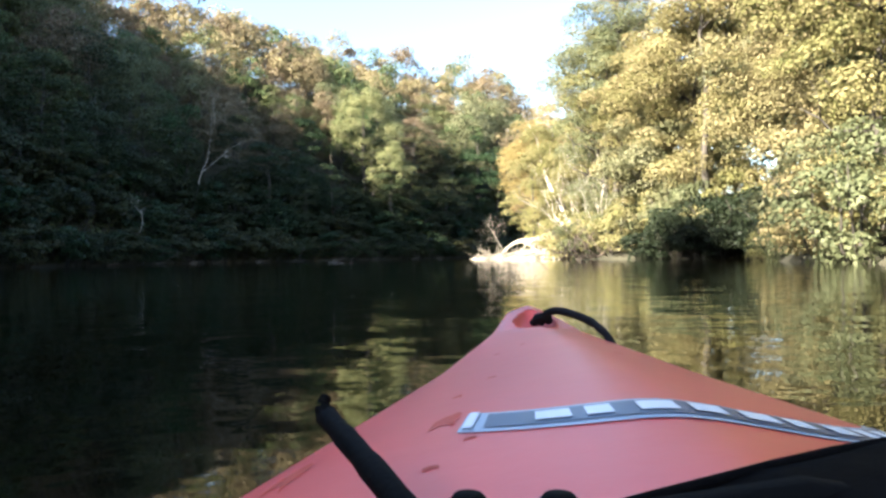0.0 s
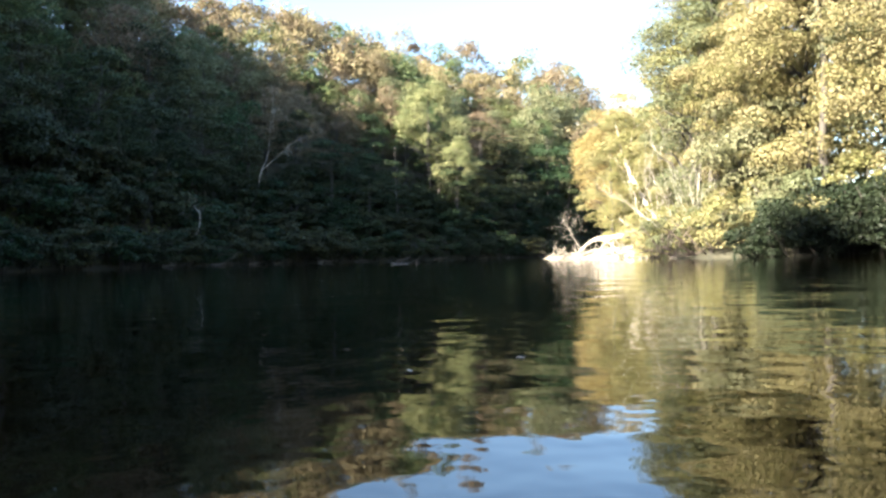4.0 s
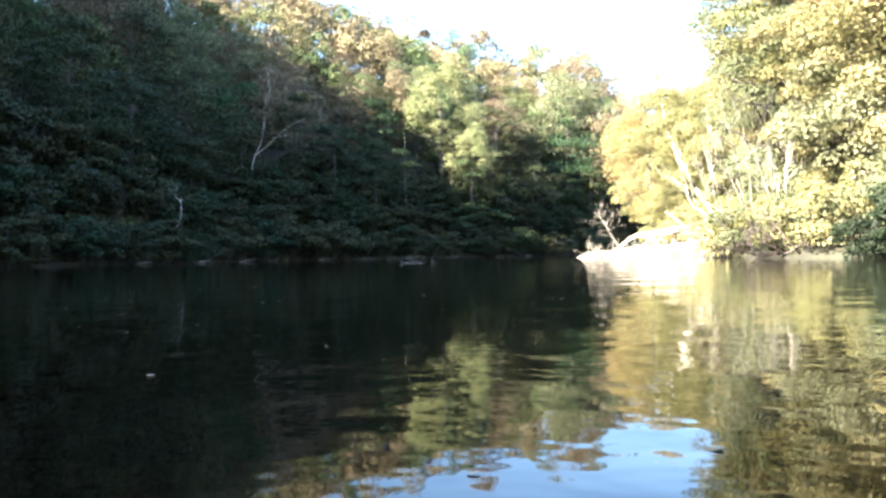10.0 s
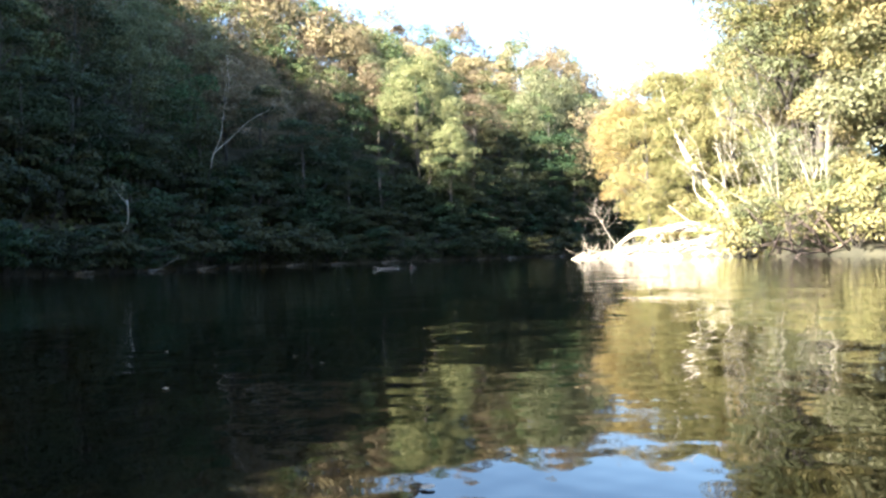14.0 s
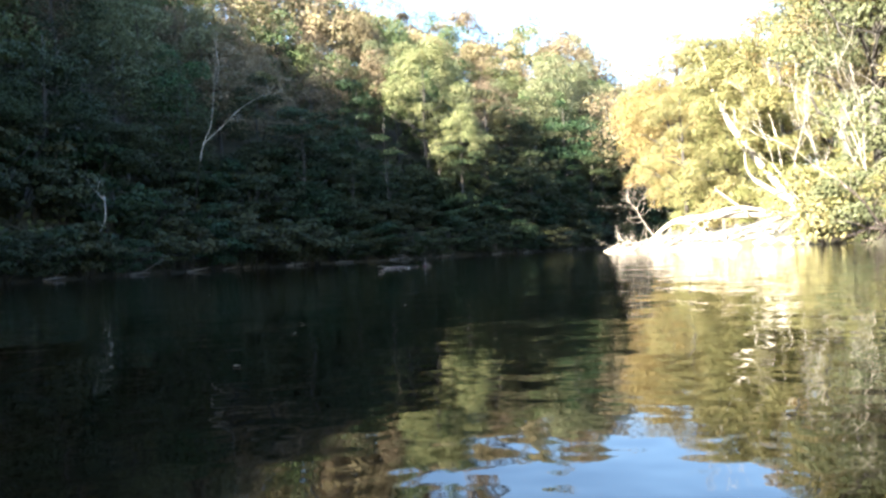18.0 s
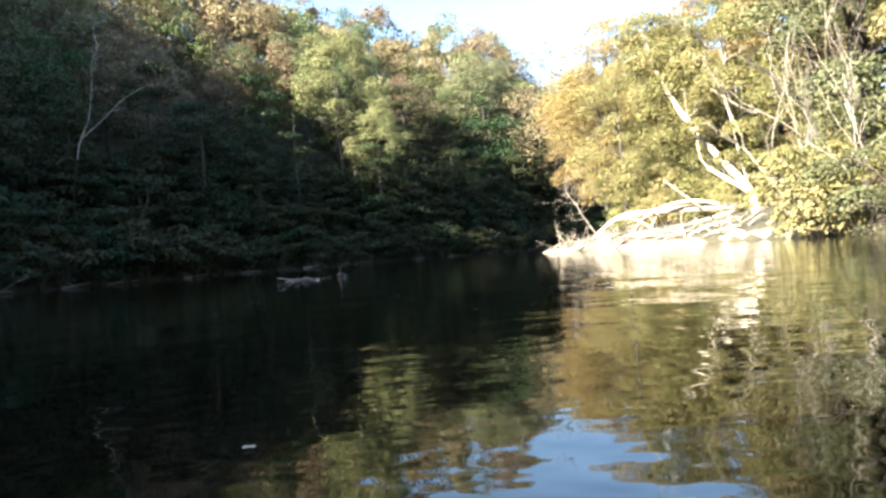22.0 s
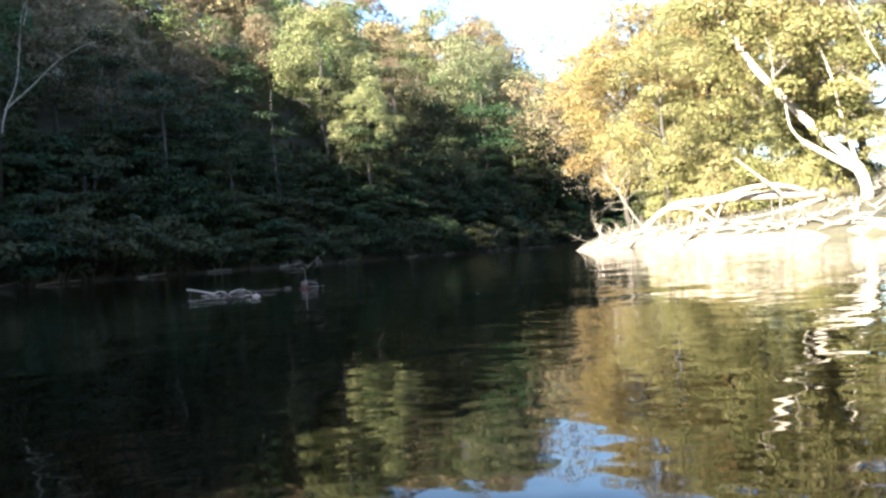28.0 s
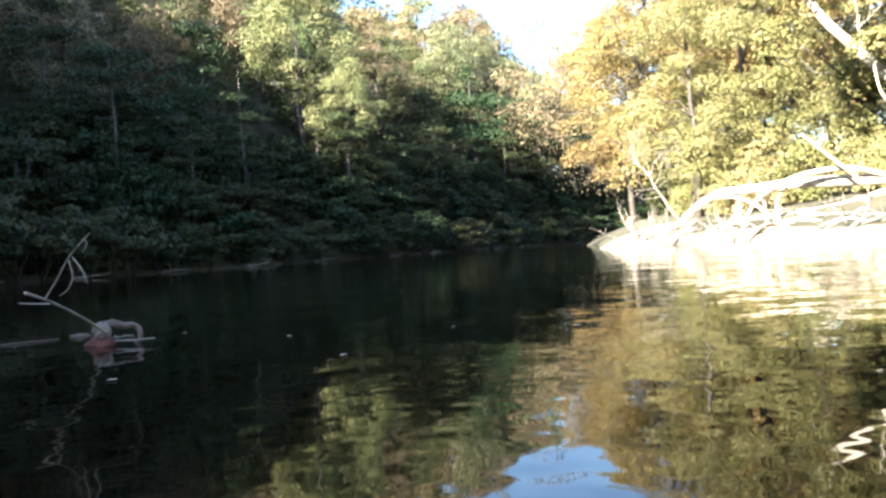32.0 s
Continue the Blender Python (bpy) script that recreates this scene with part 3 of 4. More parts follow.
while y < 62:
    x = float(np.interp(y, [p[1] for p in RIGHT[:12]], [p[0] for p in RIGHT[:12]])) + 4.2 + rng.uniform(-0.6, 1.2)
    k = i % 4
    if y > 53:
        x += 3.5
    if y < 10:
        BEHIND.append((x, y, height_at(x, y), k % 2, rng.uniform(0.9, 1.1)))
    elif y < 22:
        plant(BANK_KINDS[k], x, y, height_at(x, y), y * 53, rng.uniform(0.9, 1.1), BANK_LABELS[k], "tree", "trees on the sunlit bank")
    else:
        plant(BANK_KINDS[k], x, y, height_at(x, y), rng.uniform(0, 360), rng.uniform(0.9, 1.1), BANK_LABELS[k], "tree", "trees on the sunlit bank")
    x2, y2 = x + rng.uniform(6, 9), y + rng.uniform(-2, 2)
    # added height out of view, to block eastern sky from the opposite bank
    tall = 1.35 if y < 44 else 1.0
    BEHIND.append((x2, y2, height_at(x2, y2), (k + 1) % 2, tall * rng.uniform(0.9, 1.1)))
    BEHIND.append((x2 + 7, y2 + 2.5, height_at(x2 + 7, y2 + 2.5), k % 2, tall * rng.uniform(0.9, 1.1)))
    y += rng.uniform(4.6, 6.4)
    i += 1

for x, y, k, sc in ((21.5, 30, 0, 1.0), (22.5, 35, 2, 1.05), (21.0, 40.5, 1, 1.0), (17.5, 45.5, 3, 0.95), (26, 38, 0, 1.1)):
    plant(BANK_KINDS[k], x, y, height_at(x, y), x * 53, sc, BANK_LABELS[k], "tree", "trees on the sunlit bank")

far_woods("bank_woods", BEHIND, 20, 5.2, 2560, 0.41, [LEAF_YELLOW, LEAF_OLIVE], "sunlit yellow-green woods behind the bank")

HIGH_KIND = make_tree(540, 20, 5.5, 5.0, 0.32, 24000, 0.125, LEAF_YELLOW, BARK, clumps=60, limbs=14, tight=0.72)
for x, y, sc in ((13.2, 54.5, 1.0), (14.0, 59.5, 0.95)):
    plant(HIGH_KIND, x, y, height_at(x, y), x * 31, sc, "tall yellow-green tree with a high crown in sun", "tree", "trees on the sunlit bank")

SPIT_KINDS = [make_tree(600 + k, 13 + 2 * k, 3.0 if k == 0 else 1.0, 4.2 + 0.3 * k, 0.26, 34000, 0.12, (LEAF_GOLD, LEAF_YELLOW, LEAF_GOLD)[k], BARK, clumps=56, limbs=12, tight=0.78) for k in range(3)]
SPIT_FAR_KINDS = [make_tree(620 + k, 13 + 2 * k, 1.0, 4.2 + 0.3 * k, 0.26, 13000, 0.19, (LEAF_GOLD, LEAF_YELLOW, LEAF_GOLD)[k], BARK, clumps=50, tight=0.85) for k in range(3)]
SPIT = [(9.5, 77, 1, 0.75), (16.5, 90, 2, 0.95), (13.5, 80, 1, 0.9), (12.5, 92, 2, 1.1), (17.5, 84, 0, 1.3), (14.5, 71, 1, 0.95), (19, 74, 2, 1.0), (18, 97, 1, 1.2), (24, 88, 2, 1.15), (22, 102, 0, 1.4), (17, 64, 1, 1.1), (24, 68, 2, 1.15), (27, 112, 1, 1.25), (32, 104, 2, 1.2), (40, 118, 1, 1.3)]
for x, y, k, sc in SPIT:
    plant((SPIT_FAR_KINDS if y > 95 or x >= 24 else SPIT_KINDS)[k], x, y, height_at(x, y), rng.uniform(0, 360), sc, ("golden autumn tree in sun behind the sand spit", "yellow-green tree in sun behind the sand spit", "orange-gold autumn tree in sun behind the spit")[k], "tree", "trees behind the spit")

BROAD_KIND = make_tree(640, 14.2, 3.2, 4.7, 0.24, 40000, 0.115, LEAF_GOLD, BARK, clumps=64, limbs=13, lean=(-3.2, -0.5), tight=0.78)
for x, y, sc in ((13.0, 88.5, 1.0), (14.8, 103.0, 1.15)):
    plant(BROAD_KIND, x, y, height_at(x, y), (y - 88.5) * 1.5, sc, "broad golden tree overhanging the water behind the spit", "tree", "trees behind the spit")

SUNNY_SHRUBS = []
for k in range(4):
    r5 = np.random.default_rng(330 + k)
    c, r = crown_clumps(r5, 3.2, -0.2, 2.0, 18)
    stem = joined([tube(wander(r5, (0, 0, -0.3), (r5.normal(0, 0.9), r5.normal(0, 0.9), 2.4), 4, 0.1), (0.05, 0.04, 0.03, 0.012), 5) for _ in range(6)])
    SUNNY_SHRUBS.append((mesh_of("trunk", *stem, BARK, True), leaves_mesh("crown", r5, c, r, 5200, 0.12, (LEAF_YELLOW, LEAF_OLIVE, LEAF_YELLOW, LEAF_OLIVE)[k])))
y = -30.0
while y < 51:
    x = float(np.interp(y, [p[1] for p in RIGHT[:12]], [p[0] for p in RIGHT[:12]])) + rng.uniform(-0.3, 1.3)
    if y > 24:
        plant(SUNNY_SHRUBS[int(rng.integers(4))], x + 4.2, y, height_at(x + 4.2, y) - 0.15, rng.uniform(0, 360), rng.uniform(1.0, 1.4), "yellow-green shrub on the sunlit bank", "shrub", "shrubs on the sunlit bank", "shrub")
    if 27 < y < 43:
        y += 1.8
        continue
    plant(SUNNY_SHRUBS[int(rng.integers(4))], x, y, height_at(x, y) - 0.15, rng.uniform(0, 360), rng.uniform(0.7, 1.2) * (0.6 if 19 < y < 27 else 1.0), "yellow-green shrub on the sunlit bank", "shrub", "shrubs on the sunlit bank", "shrub")
    y += rng.uniform(1.1, 2.0)
# tall dark tree, and the cove thicket with its shade put into the leaf colour
DARK_KIND = make_tree(700, 10, 1.2, 3.4, 0.2, 14000, 0.16, LEAF_OLIVE, BARK, clumps=34)
plant(DARK_KIND, 14.6, 46.5, height_at(14.6, 46.5), 40, 1.0, "olive green tree above the shaded cove", "tree", "trees on the sunlit bank")
COVE = []
for k in range(3):
    r5 = np.random.default_rng(360 + k)
    c, r = crown_clumps(r5, 3.4, 0.0, 2.2, 20)
    stem = joined([tube(wander(r5, (0, 0, -0.3), (r5.normal(0, 1.0), r5.normal(0, 1.0), 2.5), 4, 0.1), (0.05, 0.04, 0.03, 0.012), 5) for _ in range(5)])
    COVE.append((mesh_of("trunk", *stem, BARK, True), leaves_mesh("crown", r5, c, r, 4000, 0.155, LEAF_COVE_SHADE)))
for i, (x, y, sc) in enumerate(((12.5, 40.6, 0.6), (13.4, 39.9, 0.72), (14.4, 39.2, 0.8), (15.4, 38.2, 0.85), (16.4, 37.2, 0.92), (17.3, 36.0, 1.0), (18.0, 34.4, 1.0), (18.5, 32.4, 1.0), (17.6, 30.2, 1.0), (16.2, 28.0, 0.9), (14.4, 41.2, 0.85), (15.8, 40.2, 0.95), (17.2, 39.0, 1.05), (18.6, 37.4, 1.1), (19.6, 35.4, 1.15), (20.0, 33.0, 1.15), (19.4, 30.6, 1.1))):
    plant(COVE[i % 3], x, y, max(0.0, height_at(x, y)) - 0.2, i * 67, sc, "thicket on the edge of the cove, shade coloured into its leaves", "shrub", "thicket in the cove", "shrub")
# low growth behind the sand spit
for x, y, sc in ((11.0, 85.0, 0.7), (12.5, 87.0, 0.85), (12.0, 81.5, 0.75)):
    plant(SHRUBS[int(rng.integers(5))], x, y, height_at(x, y) - 0.2, x * 70, sc, "green shrub behind the spit, leaves darkened for shade", "shrub", "shrubs behind the spit", "shrub")
for i in range(26):
    x, y = rng.uniform(8.5, 20), rng.uniform(71, 92)
    if x < 9.5 + (y - 68) * 0.3:
        continue
    plant(SUNNY_SHRUBS[i % 4], x, y, height_at(x, y) - 0.2, i * 51, rng.uniform(0.7, 1.15), "golden shrub behind the sand spit", "shrub", "shrubs behind the spit", "shrub")
for x, y, sc in ((12.6, 72.0, 0.9), (11.2, 73.6, 0.85), (14.2, 70.8, 1.0), (13.6, 69.2, 0.75), (10.0, 75.2, 0.7), (11.4, 76.4, 0.85), (9.7, 78.0, 0.75), (10.6, 80.0, 0.85)):
    plant(SUNNY_SHRUBS[0], x, y, height_at(x, y) - 0.2, x * 61, sc, "golden shrub behind the sand spit", "shrub", "shrubs behind the spit", "shrub")
for x, y, sc in ((13.2, 60, 0.9), (14.5, 57, 1.1), (12.2, 55.5, 0.8), (15.8, 63, 1.0), (13.0, 66.5, 0.7), (16.5, 60, 1.2), (15.0, 53.5, 1.0)):
    plant(SUNNY_SHRUBS[int(rng.integers(4))], x, y, height_at(x, y) - 0.2, x * 40, sc, "yellow-green shrub on the sunlit bank", "shrub", "shrubs on the sunlit bank", "shrub")


# ---------------------------------------------------------------- bare and fallen wood
def twigs(rng, start, way, length, girth, depth, spread=0.55, upward=0.15):
    """Branching wood from start; way is its heading."""
    start, way = np.array(start, float), np.array(way, float)
    way /= np.linalg.norm(way)
    pts = [start]
    for k in range(4):
        way = way + rng.normal(0, 0.16, 3) + np.array([0, 0, upward * 0.3])
        way /= np.linalg.norm(way)
        pts.append(pts[-1] + way * length / 4)
    tip = girth * (0.55 if depth else 0.2)
    out = [tube(pts, np.linspace(girth, tip, 5), 6 if girth > 0.05 else 4)]
    if depth:
        for k in range(3 if depth > 1 else 4):
            j = int(rng.integers(2, 5))
            w2 = way + rng.normal(0, spread, 3) + np.array([0, 0, upward])
            out += twigs(rng, pts[j], w2, length * rng.uniform(0.45, 0.75), girth * (0.62 if j == 4 else 0.45), depth - 1, spread, upward)
    return out


def wood_thing(name, pieces, mat, label, category, group=""):
    """pieces: (part name, verts and faces) of one fallen or bare tree."""
    t = new(name)
    base = Vector(pieces[0][1][0][0])
    t.location = base
    tagged(t, label, category, group)
    for pn, (v, f), *own in pieces:
        part(pn, mesh_of(pn, [Vector(q) - base for q in v], f, own[0] if own else mat, True), t)
    return t


def bent(points, r0, r1, sides=9):
    """A limb smoothed through the given points."""
    p = np.array(points, float)
    q = [p[0]]
    for i in range(len(p) - 1):
        a, b, c, d = p[max(i - 1, 0)], p[i], p[i + 1], p[min(i + 2, len(p) - 1)]
        for t in (0.25, 0.5, 0.75, 1.0):
            q.append(0.5 * (2 * b + (c - a) * t + (2 * a - 5 * b + 4 * c - d) * t * t + (3 * b - a - 3 * c + d) * t ** 3))
    r = np.linspace(r0, r1, len(q)) * (1 + 0.06 * np.sin(np.arange(len(q)) * 2.1))
    return tube(q, r, sides)


rb = np.random.default_rng(44)
# big uprooted tree lying over the spit
fallen = [
    ("trunk", bent([(15.5, 65.2, 1.9), (12.6, 66.2, 1.75), (9.7, 67.4, 1.85), (8.2, 68.4, 1.8), (7.2, 69.0, 1.72), (6.3, 69.2, 1.2), (5.5, 69.3, 0.45), (4.9, 69.2, 0.12)], 0.231, 0.099)),
    ("branch", bent([(13.0, 66.0, 1.7), (11.0, 67.3, 1.0), (9.2, 68.2, 0.8), (7.4, 68.8, 0.6), (6.2, 68.6, 0.25)], 0.136, 0.056)),
    ("branch", bent([(12.2, 66.3, 1.8), (10.6, 66.4, 2.2), (9.1, 66.9, 2.05), (8.0, 67.2, 1.5), (7.3, 67.0, 0.8), (7.0, 66.8, 0.25)], 0.116, 0.043)),
    # fork in the darker log colour, which stands in for its partial shade
    ("branch", bent([(5.8, 69.2, 0.75), (5.45, 69.3, 1.3), (5.2, 69.35, 1.75), (4.95, 69.4, 2.15), (4.75, 69.45, 2.7)], 0.06, 0.026, 6), GREY_LOG),
]
fallen += [
    ("branch", bent([(6.1, 69.2, 0.7), (5.0, 69.1, 0.5), (4.2, 69.0, 0.48), (3.7, 69.0, 0.7), (3.5, 69.0, 1.15)], 0.055, 0.018, 6), GREY_LOG),
    ("branch", bent([(5.3, 69.2, 0.55), (5.25, 69.2, 1.0), (5.35, 69.25, 1.5)], 0.034, 0.012, 5), GREY_LOG),
    ("branch", bent([(7.0, 69.0, 1.62), (7.9, 68.75, 1.5), (8.7, 68.5, 0.95), (9.1, 68.4, 0.3)], 0.09, 0.055)),
    ("branch", bent([(7.6, 68.85, 1.75), (8.3, 69.2, 1.95), (9.1, 69.5, 1.4), (9.35, 69.6, 0.5)], 0.065, 0.04, 7)),
    ("branch", bent([(9.0, 67.6, 1.8), (8.4, 67.0, 1.2), (8.0, 66.4, 0.5), (7.8, 66.0, 0.2)], 0.061, 0.025, 6)),
]
# twigs of the fork, darkened for partial shade in the same way
for k in range(3):
    fallen.append(("twig", joined(twigs(rb, (4.8, 69.44, 2.55), (-0.7 + 0.5 * k, 0.1, 0.45), 0.95, 0.02, 3, 0.6)), GREY_LOG))
rt = np.random.default_rng(91)
for k in range(5):
    fallen.append(("twig", joined(twigs(rt, (4.78 + 0.06 * k, 69.44, 2.6 - 0.12 * k), (-0.9 + 0.4 * k, 0.1, 0.5), 1.25, 0.013, 3, 0.65)), GREY_LOG))
for q, w, l in (((5.0, 69.4, 2.1), (-0.8, 0, 0.05), 0.9), ((5.15, 69.35, 1.8), (-0.7, 0, -0.3), 0.6), ((3.5, 69.0, 1.0), (-0.1, 0, 1), 0.5)):
    fallen.append(("twig", joined(twigs(rb, q, w, l, 0.018, 2)), GREY_LOG))
for k in range(9):
    a = k * 0.7
    fallen.append(("root", joined(twigs(rb, (15.6, 65.1, 1.9), (0.5, math.cos(a), math.sin(a)), 1.3, 0.1, 1, 0.5, 0.0))))
wood_thing("fallen_tree", fallen, DRIFTWOOD, "bleached uprooted tree with an arched trunk lying on the spit", "fallen tree")

# leaning pale sycamore at the back of the bank
syc = [
    ("trunk", bent([(11.9, 61.8, 1.2), (11.7, 62.0, 2.4), (11.0, 63.5, 4.1), (10.4, 64.9, 5.8), (9.9, 66.0, 7.2), (9.6, 67.0, 8.8)], 0.21, 0.12)),
    ("limb", bent([(11.8, 61.9, 2.2), (11.0, 62.5, 2.9), (10.2, 63.0, 3.6)], 0.144, 0.085)),
    ("limb", bent([(10.3, 62.95, 3.5), (9.95, 63.3, 4.2), (9.95, 63.6, 5.4)], 0.05, 0.02)),
    ("limb", bent([(11.75, 62.0, 2.4), (11.6, 62.6, 4.2), (11.5, 63.0, 6.0), (11.2, 63.5, 7.8)], 0.05, 0.02)),
    ("limb", bent([(9.8, 66.2, 7.5), (9.5, 67.2, 9.0), (9.3, 68.0, 10.4), (9.1, 68.6, 12.2)], 0.115, 0.043)),
    ("limb", bent([(9.7, 66.6, 8.0), (10.2, 67.2, 9.4), (10.3, 67.6, 11.0)], 0.086, 0.036)),
]
for q, w, l, n in (((9.2, 68.4, 11.4), (-0.3, 0.2, 1), 2.2, 3), ((10.3, 67.5, 10.6), (0.4, 0.2, 1), 2.0, 3), ((9.95, 63.6, 5.2), (-0.5, 0, 1), 1.5, 2), ((11.2, 63.5, 7.6), (0.1, 0, 1), 1.8, 2)):
    syc.append(("twig", joined(twigs(rb, q, w, l, 0.036, n))))
sycamore = wood_thing("leaning_sycamore", syc, BARK_PALE, "leaning sycamore with white limbs and yellowing leaves", "tree")
sy_base = np.array(sycamore.location)
sy_clumps = np.array([(9.6, 66.3, 8.2), (10.4, 67.3, 10.2), (9.2, 68.2, 11.8), (11.3, 63.2, 7.6), (9.9, 63.4, 5.6), (10.8, 64.2, 7.2), (8.7, 66.6, 9.6), (10.6, 65.4, 9.0), (9.0, 67.2, 7.0), (11.1, 62.6, 3.9), (10.5, 63.9, 5.4), (12.2, 62.0, 3.6), (11.6, 62.3, 5.2)]) - sy_base
part("crown", leaves_mesh("crown", rb, sy_clumps, (1.4, 1.6, 1.7, 1.5, 0.8, 1.2, 1.3, 1.4, 1.0, 0.7, 0.6, 0.9, 0.9), 19000, 0.12, LEAF_YELLOW), sycamore)
wood_thing("dead_branch", [("branch", bent([(10.7, 65.9, 1.8), (9.8, 66.0, 2.6), (8.85, 66.0, 3.4)], 0.075, 0.035, 6))], DRIFTWOOD, "pale dead branch leaning against the scrub", "branch")

# sticks and flood wrack on the sand
for i in range(58):
    y = rb.uniform(50, 74) if i < 20 else rb.uniform(56, 69)
    x = float(np.interp(y, [p[1] for p in RIGHT[9:15]], [p[0] for p in RIGHT[9:15]])) + abs(rb.normal(0, 2.0)) + 0.5
    if y > 68:
        x += (y - 68) * 0.8
    z = height_at(x, y)
    a = rb.uniform(0, math.pi)
    l = rb.uniform(0.8, 2.4)
    pieces = [("stick", bent([(x - math.cos(a) * l / 2, y - math.sin(a) * l / 2, height_at(x - math.cos(a) * l / 2, y - math.sin(a) * l / 2) + 0.04), (x, y, z + rb.uniform(0.05, 0.3)), (x + math.cos(a) * l / 2, y + math.sin(a) * l / 2, height_at(x + math.cos(a) * l / 2, y + math.sin(a) * l / 2) + 0.05)], rb.uniform(0.03, 0.07), 0.02, 6))]
    pieces.append(("twig", joined(twigs(rb, (x, y, z + 0.1), (rb.normal(), rb.normal(), 0.6), 0.8, 0.022, 1))))
    wood_thing("driftwood_stick", pieces, (DRIFTWOOD, GREY_LOG)[i % 2], "weathered driftwood stick lying on the sand", "driftwood", "driftwood on the spit")

# bare sunlit trees leaning over the water
for i, (x, y, h, lx) in enumerate(((11.2, 46.5, 6.5, -0.35), (10.6, 49.0, 7.5, -0.2), (11.6, 51.5, 8.0, -0.25), (12.4, 48.5, 7.0, 0.15), (10.2, 53.5, 6.0, -0.3))):
    z = height_at(x, y) - 0.1
    ps = []
    for k in range(2):
        ps.append(("stem", joined(twigs(rb, (x + 0.15 * k, y + 0.12 * k, z), (lx + rb.normal(0, 0.25), rb.normal(0, 0.25), 1), h * rb.uniform(0.45, 0.62), 0.023, 3, 0.45, 0.2))))
    wood_thing("bare_tree", ps, BARK_PALE, "pale bare-branched small tree in sun on the bank", "tree", "bare trees on the sunlit bank")

# brush heap at the point
heap = []
for k in range(16):
    a = rb.uniform(0, math.pi)
    p0 = np.array([10.0 + rb.normal(0, 0.7), 44.7 + rb.normal(0, 0.5), 0.15])
    heap.append(("stick", joined(twigs(rb, p0, (math.cos(a) * 0.8 - 0.5, -0.4, math.sin(a) * 0.7), rb.uniform(1.2, 2.6), 0.05, 1, 0.5, 0.0))))
wood_thing("brush_heap", heap, WET_WOOD, "tangled heap of driftwood sticks at the water's edge", "driftwood")

# white dead tree and stubs against the shaded bank
wood_thing("dead_birch", [
    ("trunk", bent([(-30.6, 83.6, 4.5), (-29.6, 81.9, 6.6), (-28.6, 80.2, 8.0), (-28.0, 79.3, 9.0)], 0.048, 0.042), BARK),
    ("fork", bent([(-28.0, 79.3, 8.9), (-27.85, 79.25, 9.6), (-27.6, 79.2, 10.3)], 0.045, 0.037, 7)),
    ("branch", bent([(-27.7, 79.2, 10.2), (-27.0, 79.2, 11.6), (-26.7, 79.2, 13.3), (-26.6, 79.3, 14.4)], 0.034, 0.015, 6)),
    ("branch", bent([(-27.6, 79.2, 10.3), (-26.0, 79.1, 11.5), (-24.3, 79.0, 12.9), (-22.4, 79.0, 13.8)], 0.042, 0.013, 6)),
    ("branch", bent([(-26.4, 79.3, 15.0), (-26.1, 79.3, 16.2), (-26.2, 79.3, 17.6)], 0.018, 0.010, 5)),
] + [("twig", joined(twigs(rb, q, w, l, 0.016, 3))) for q, w, l in (((-22.7, 79.0, 13.6), (1, -0.1, 0.2), 1.6), ((-26.0, 79.1, 11.9), (1, -0.2, 0.1), 1.8), ((-26.6, 79.3, 14.2), (0.1, 0, 1), 2.0), ((-26.2, 79.3, 17.2), (0.1, 0, 1), 1.6))
], BARK_PALE, "dead birch with forked white branches on the dark slope", "dead tree")
wood_thing("dead_stub", [("stem", bent([(-30.0, 66.8, 1.0), (-30.1, 66.9, 2.4), (-29.5, 67.0, 3.8), (-29.5, 67.0, 5.3)], 0.065, 0.03, 6)), ("twigs", joined(twigs(rb, (-29.5, 67, 5.0), (-0.4, 0, 0.8), 1.2, 0.03, 2)))], BARK_PALE, "white dead stub leaning out from the dark bank", "dead tree", "dead wood on the shaded bank")
wood_thing("dead_stub", [("stem", bent([(-16.9, 104.2, 5.0), (-16.9, 103.6, 12.5), (-16.8, 103.4, 15.8)], 0.03, 0.016, 6))], GREY_LOG, "thin white dead trunk among dark foliage", "dead tree", "dead wood on the shaded bank")

# logs along the shaded shore
for k in range(15):
    sdist = 222 + k * 7.0 + rb.uniform(-2, 2)
    p, d = along(left_pts, sdist)
    nrm = Vector((-d.y, d.x, 0))
    q = p - nrm * rb.uniform(0.2, 0.9)
    l = rb.uniform(1.6, 4.2)
    a = q - d * l / 2
    e = q + d * l / 2 + nrm * rb.uniform(-0.5, 0.5)
    pieces = [("log", bent([(a.x, a.y, 0.06), ((a.x + e.x) / 2, (a.y + e.y) / 2, 0.14), (e.x, e.y, rb.uniform(0.05, 0.35))], rb.uniform(0.05, 0.1), 0.03, 7))]
    pieces.append(("branch", joined(twigs(rb, ((a.x + e.x) / 2, (a.y + e.y) / 2, 0.12), (rb.normal(0, 1), rb.normal(0, 1), 0.5), 1.2, 0.03, 2))))
    pieces.append(("branch", joined(twigs(rb, (a.x * 0.7 + e.x * 0.3, a.y * 0.7 + e.y * 0.3, 0.1), (rb.normal(0, 1), rb.normal(0, 1), 0.4), 0.9, 0.022, 2))))
    wood_thing("driftwood_log", pieces, GREY_LOG, "grey driftwood log stranded along the dark shore", "log", "logs along the shaded shore")



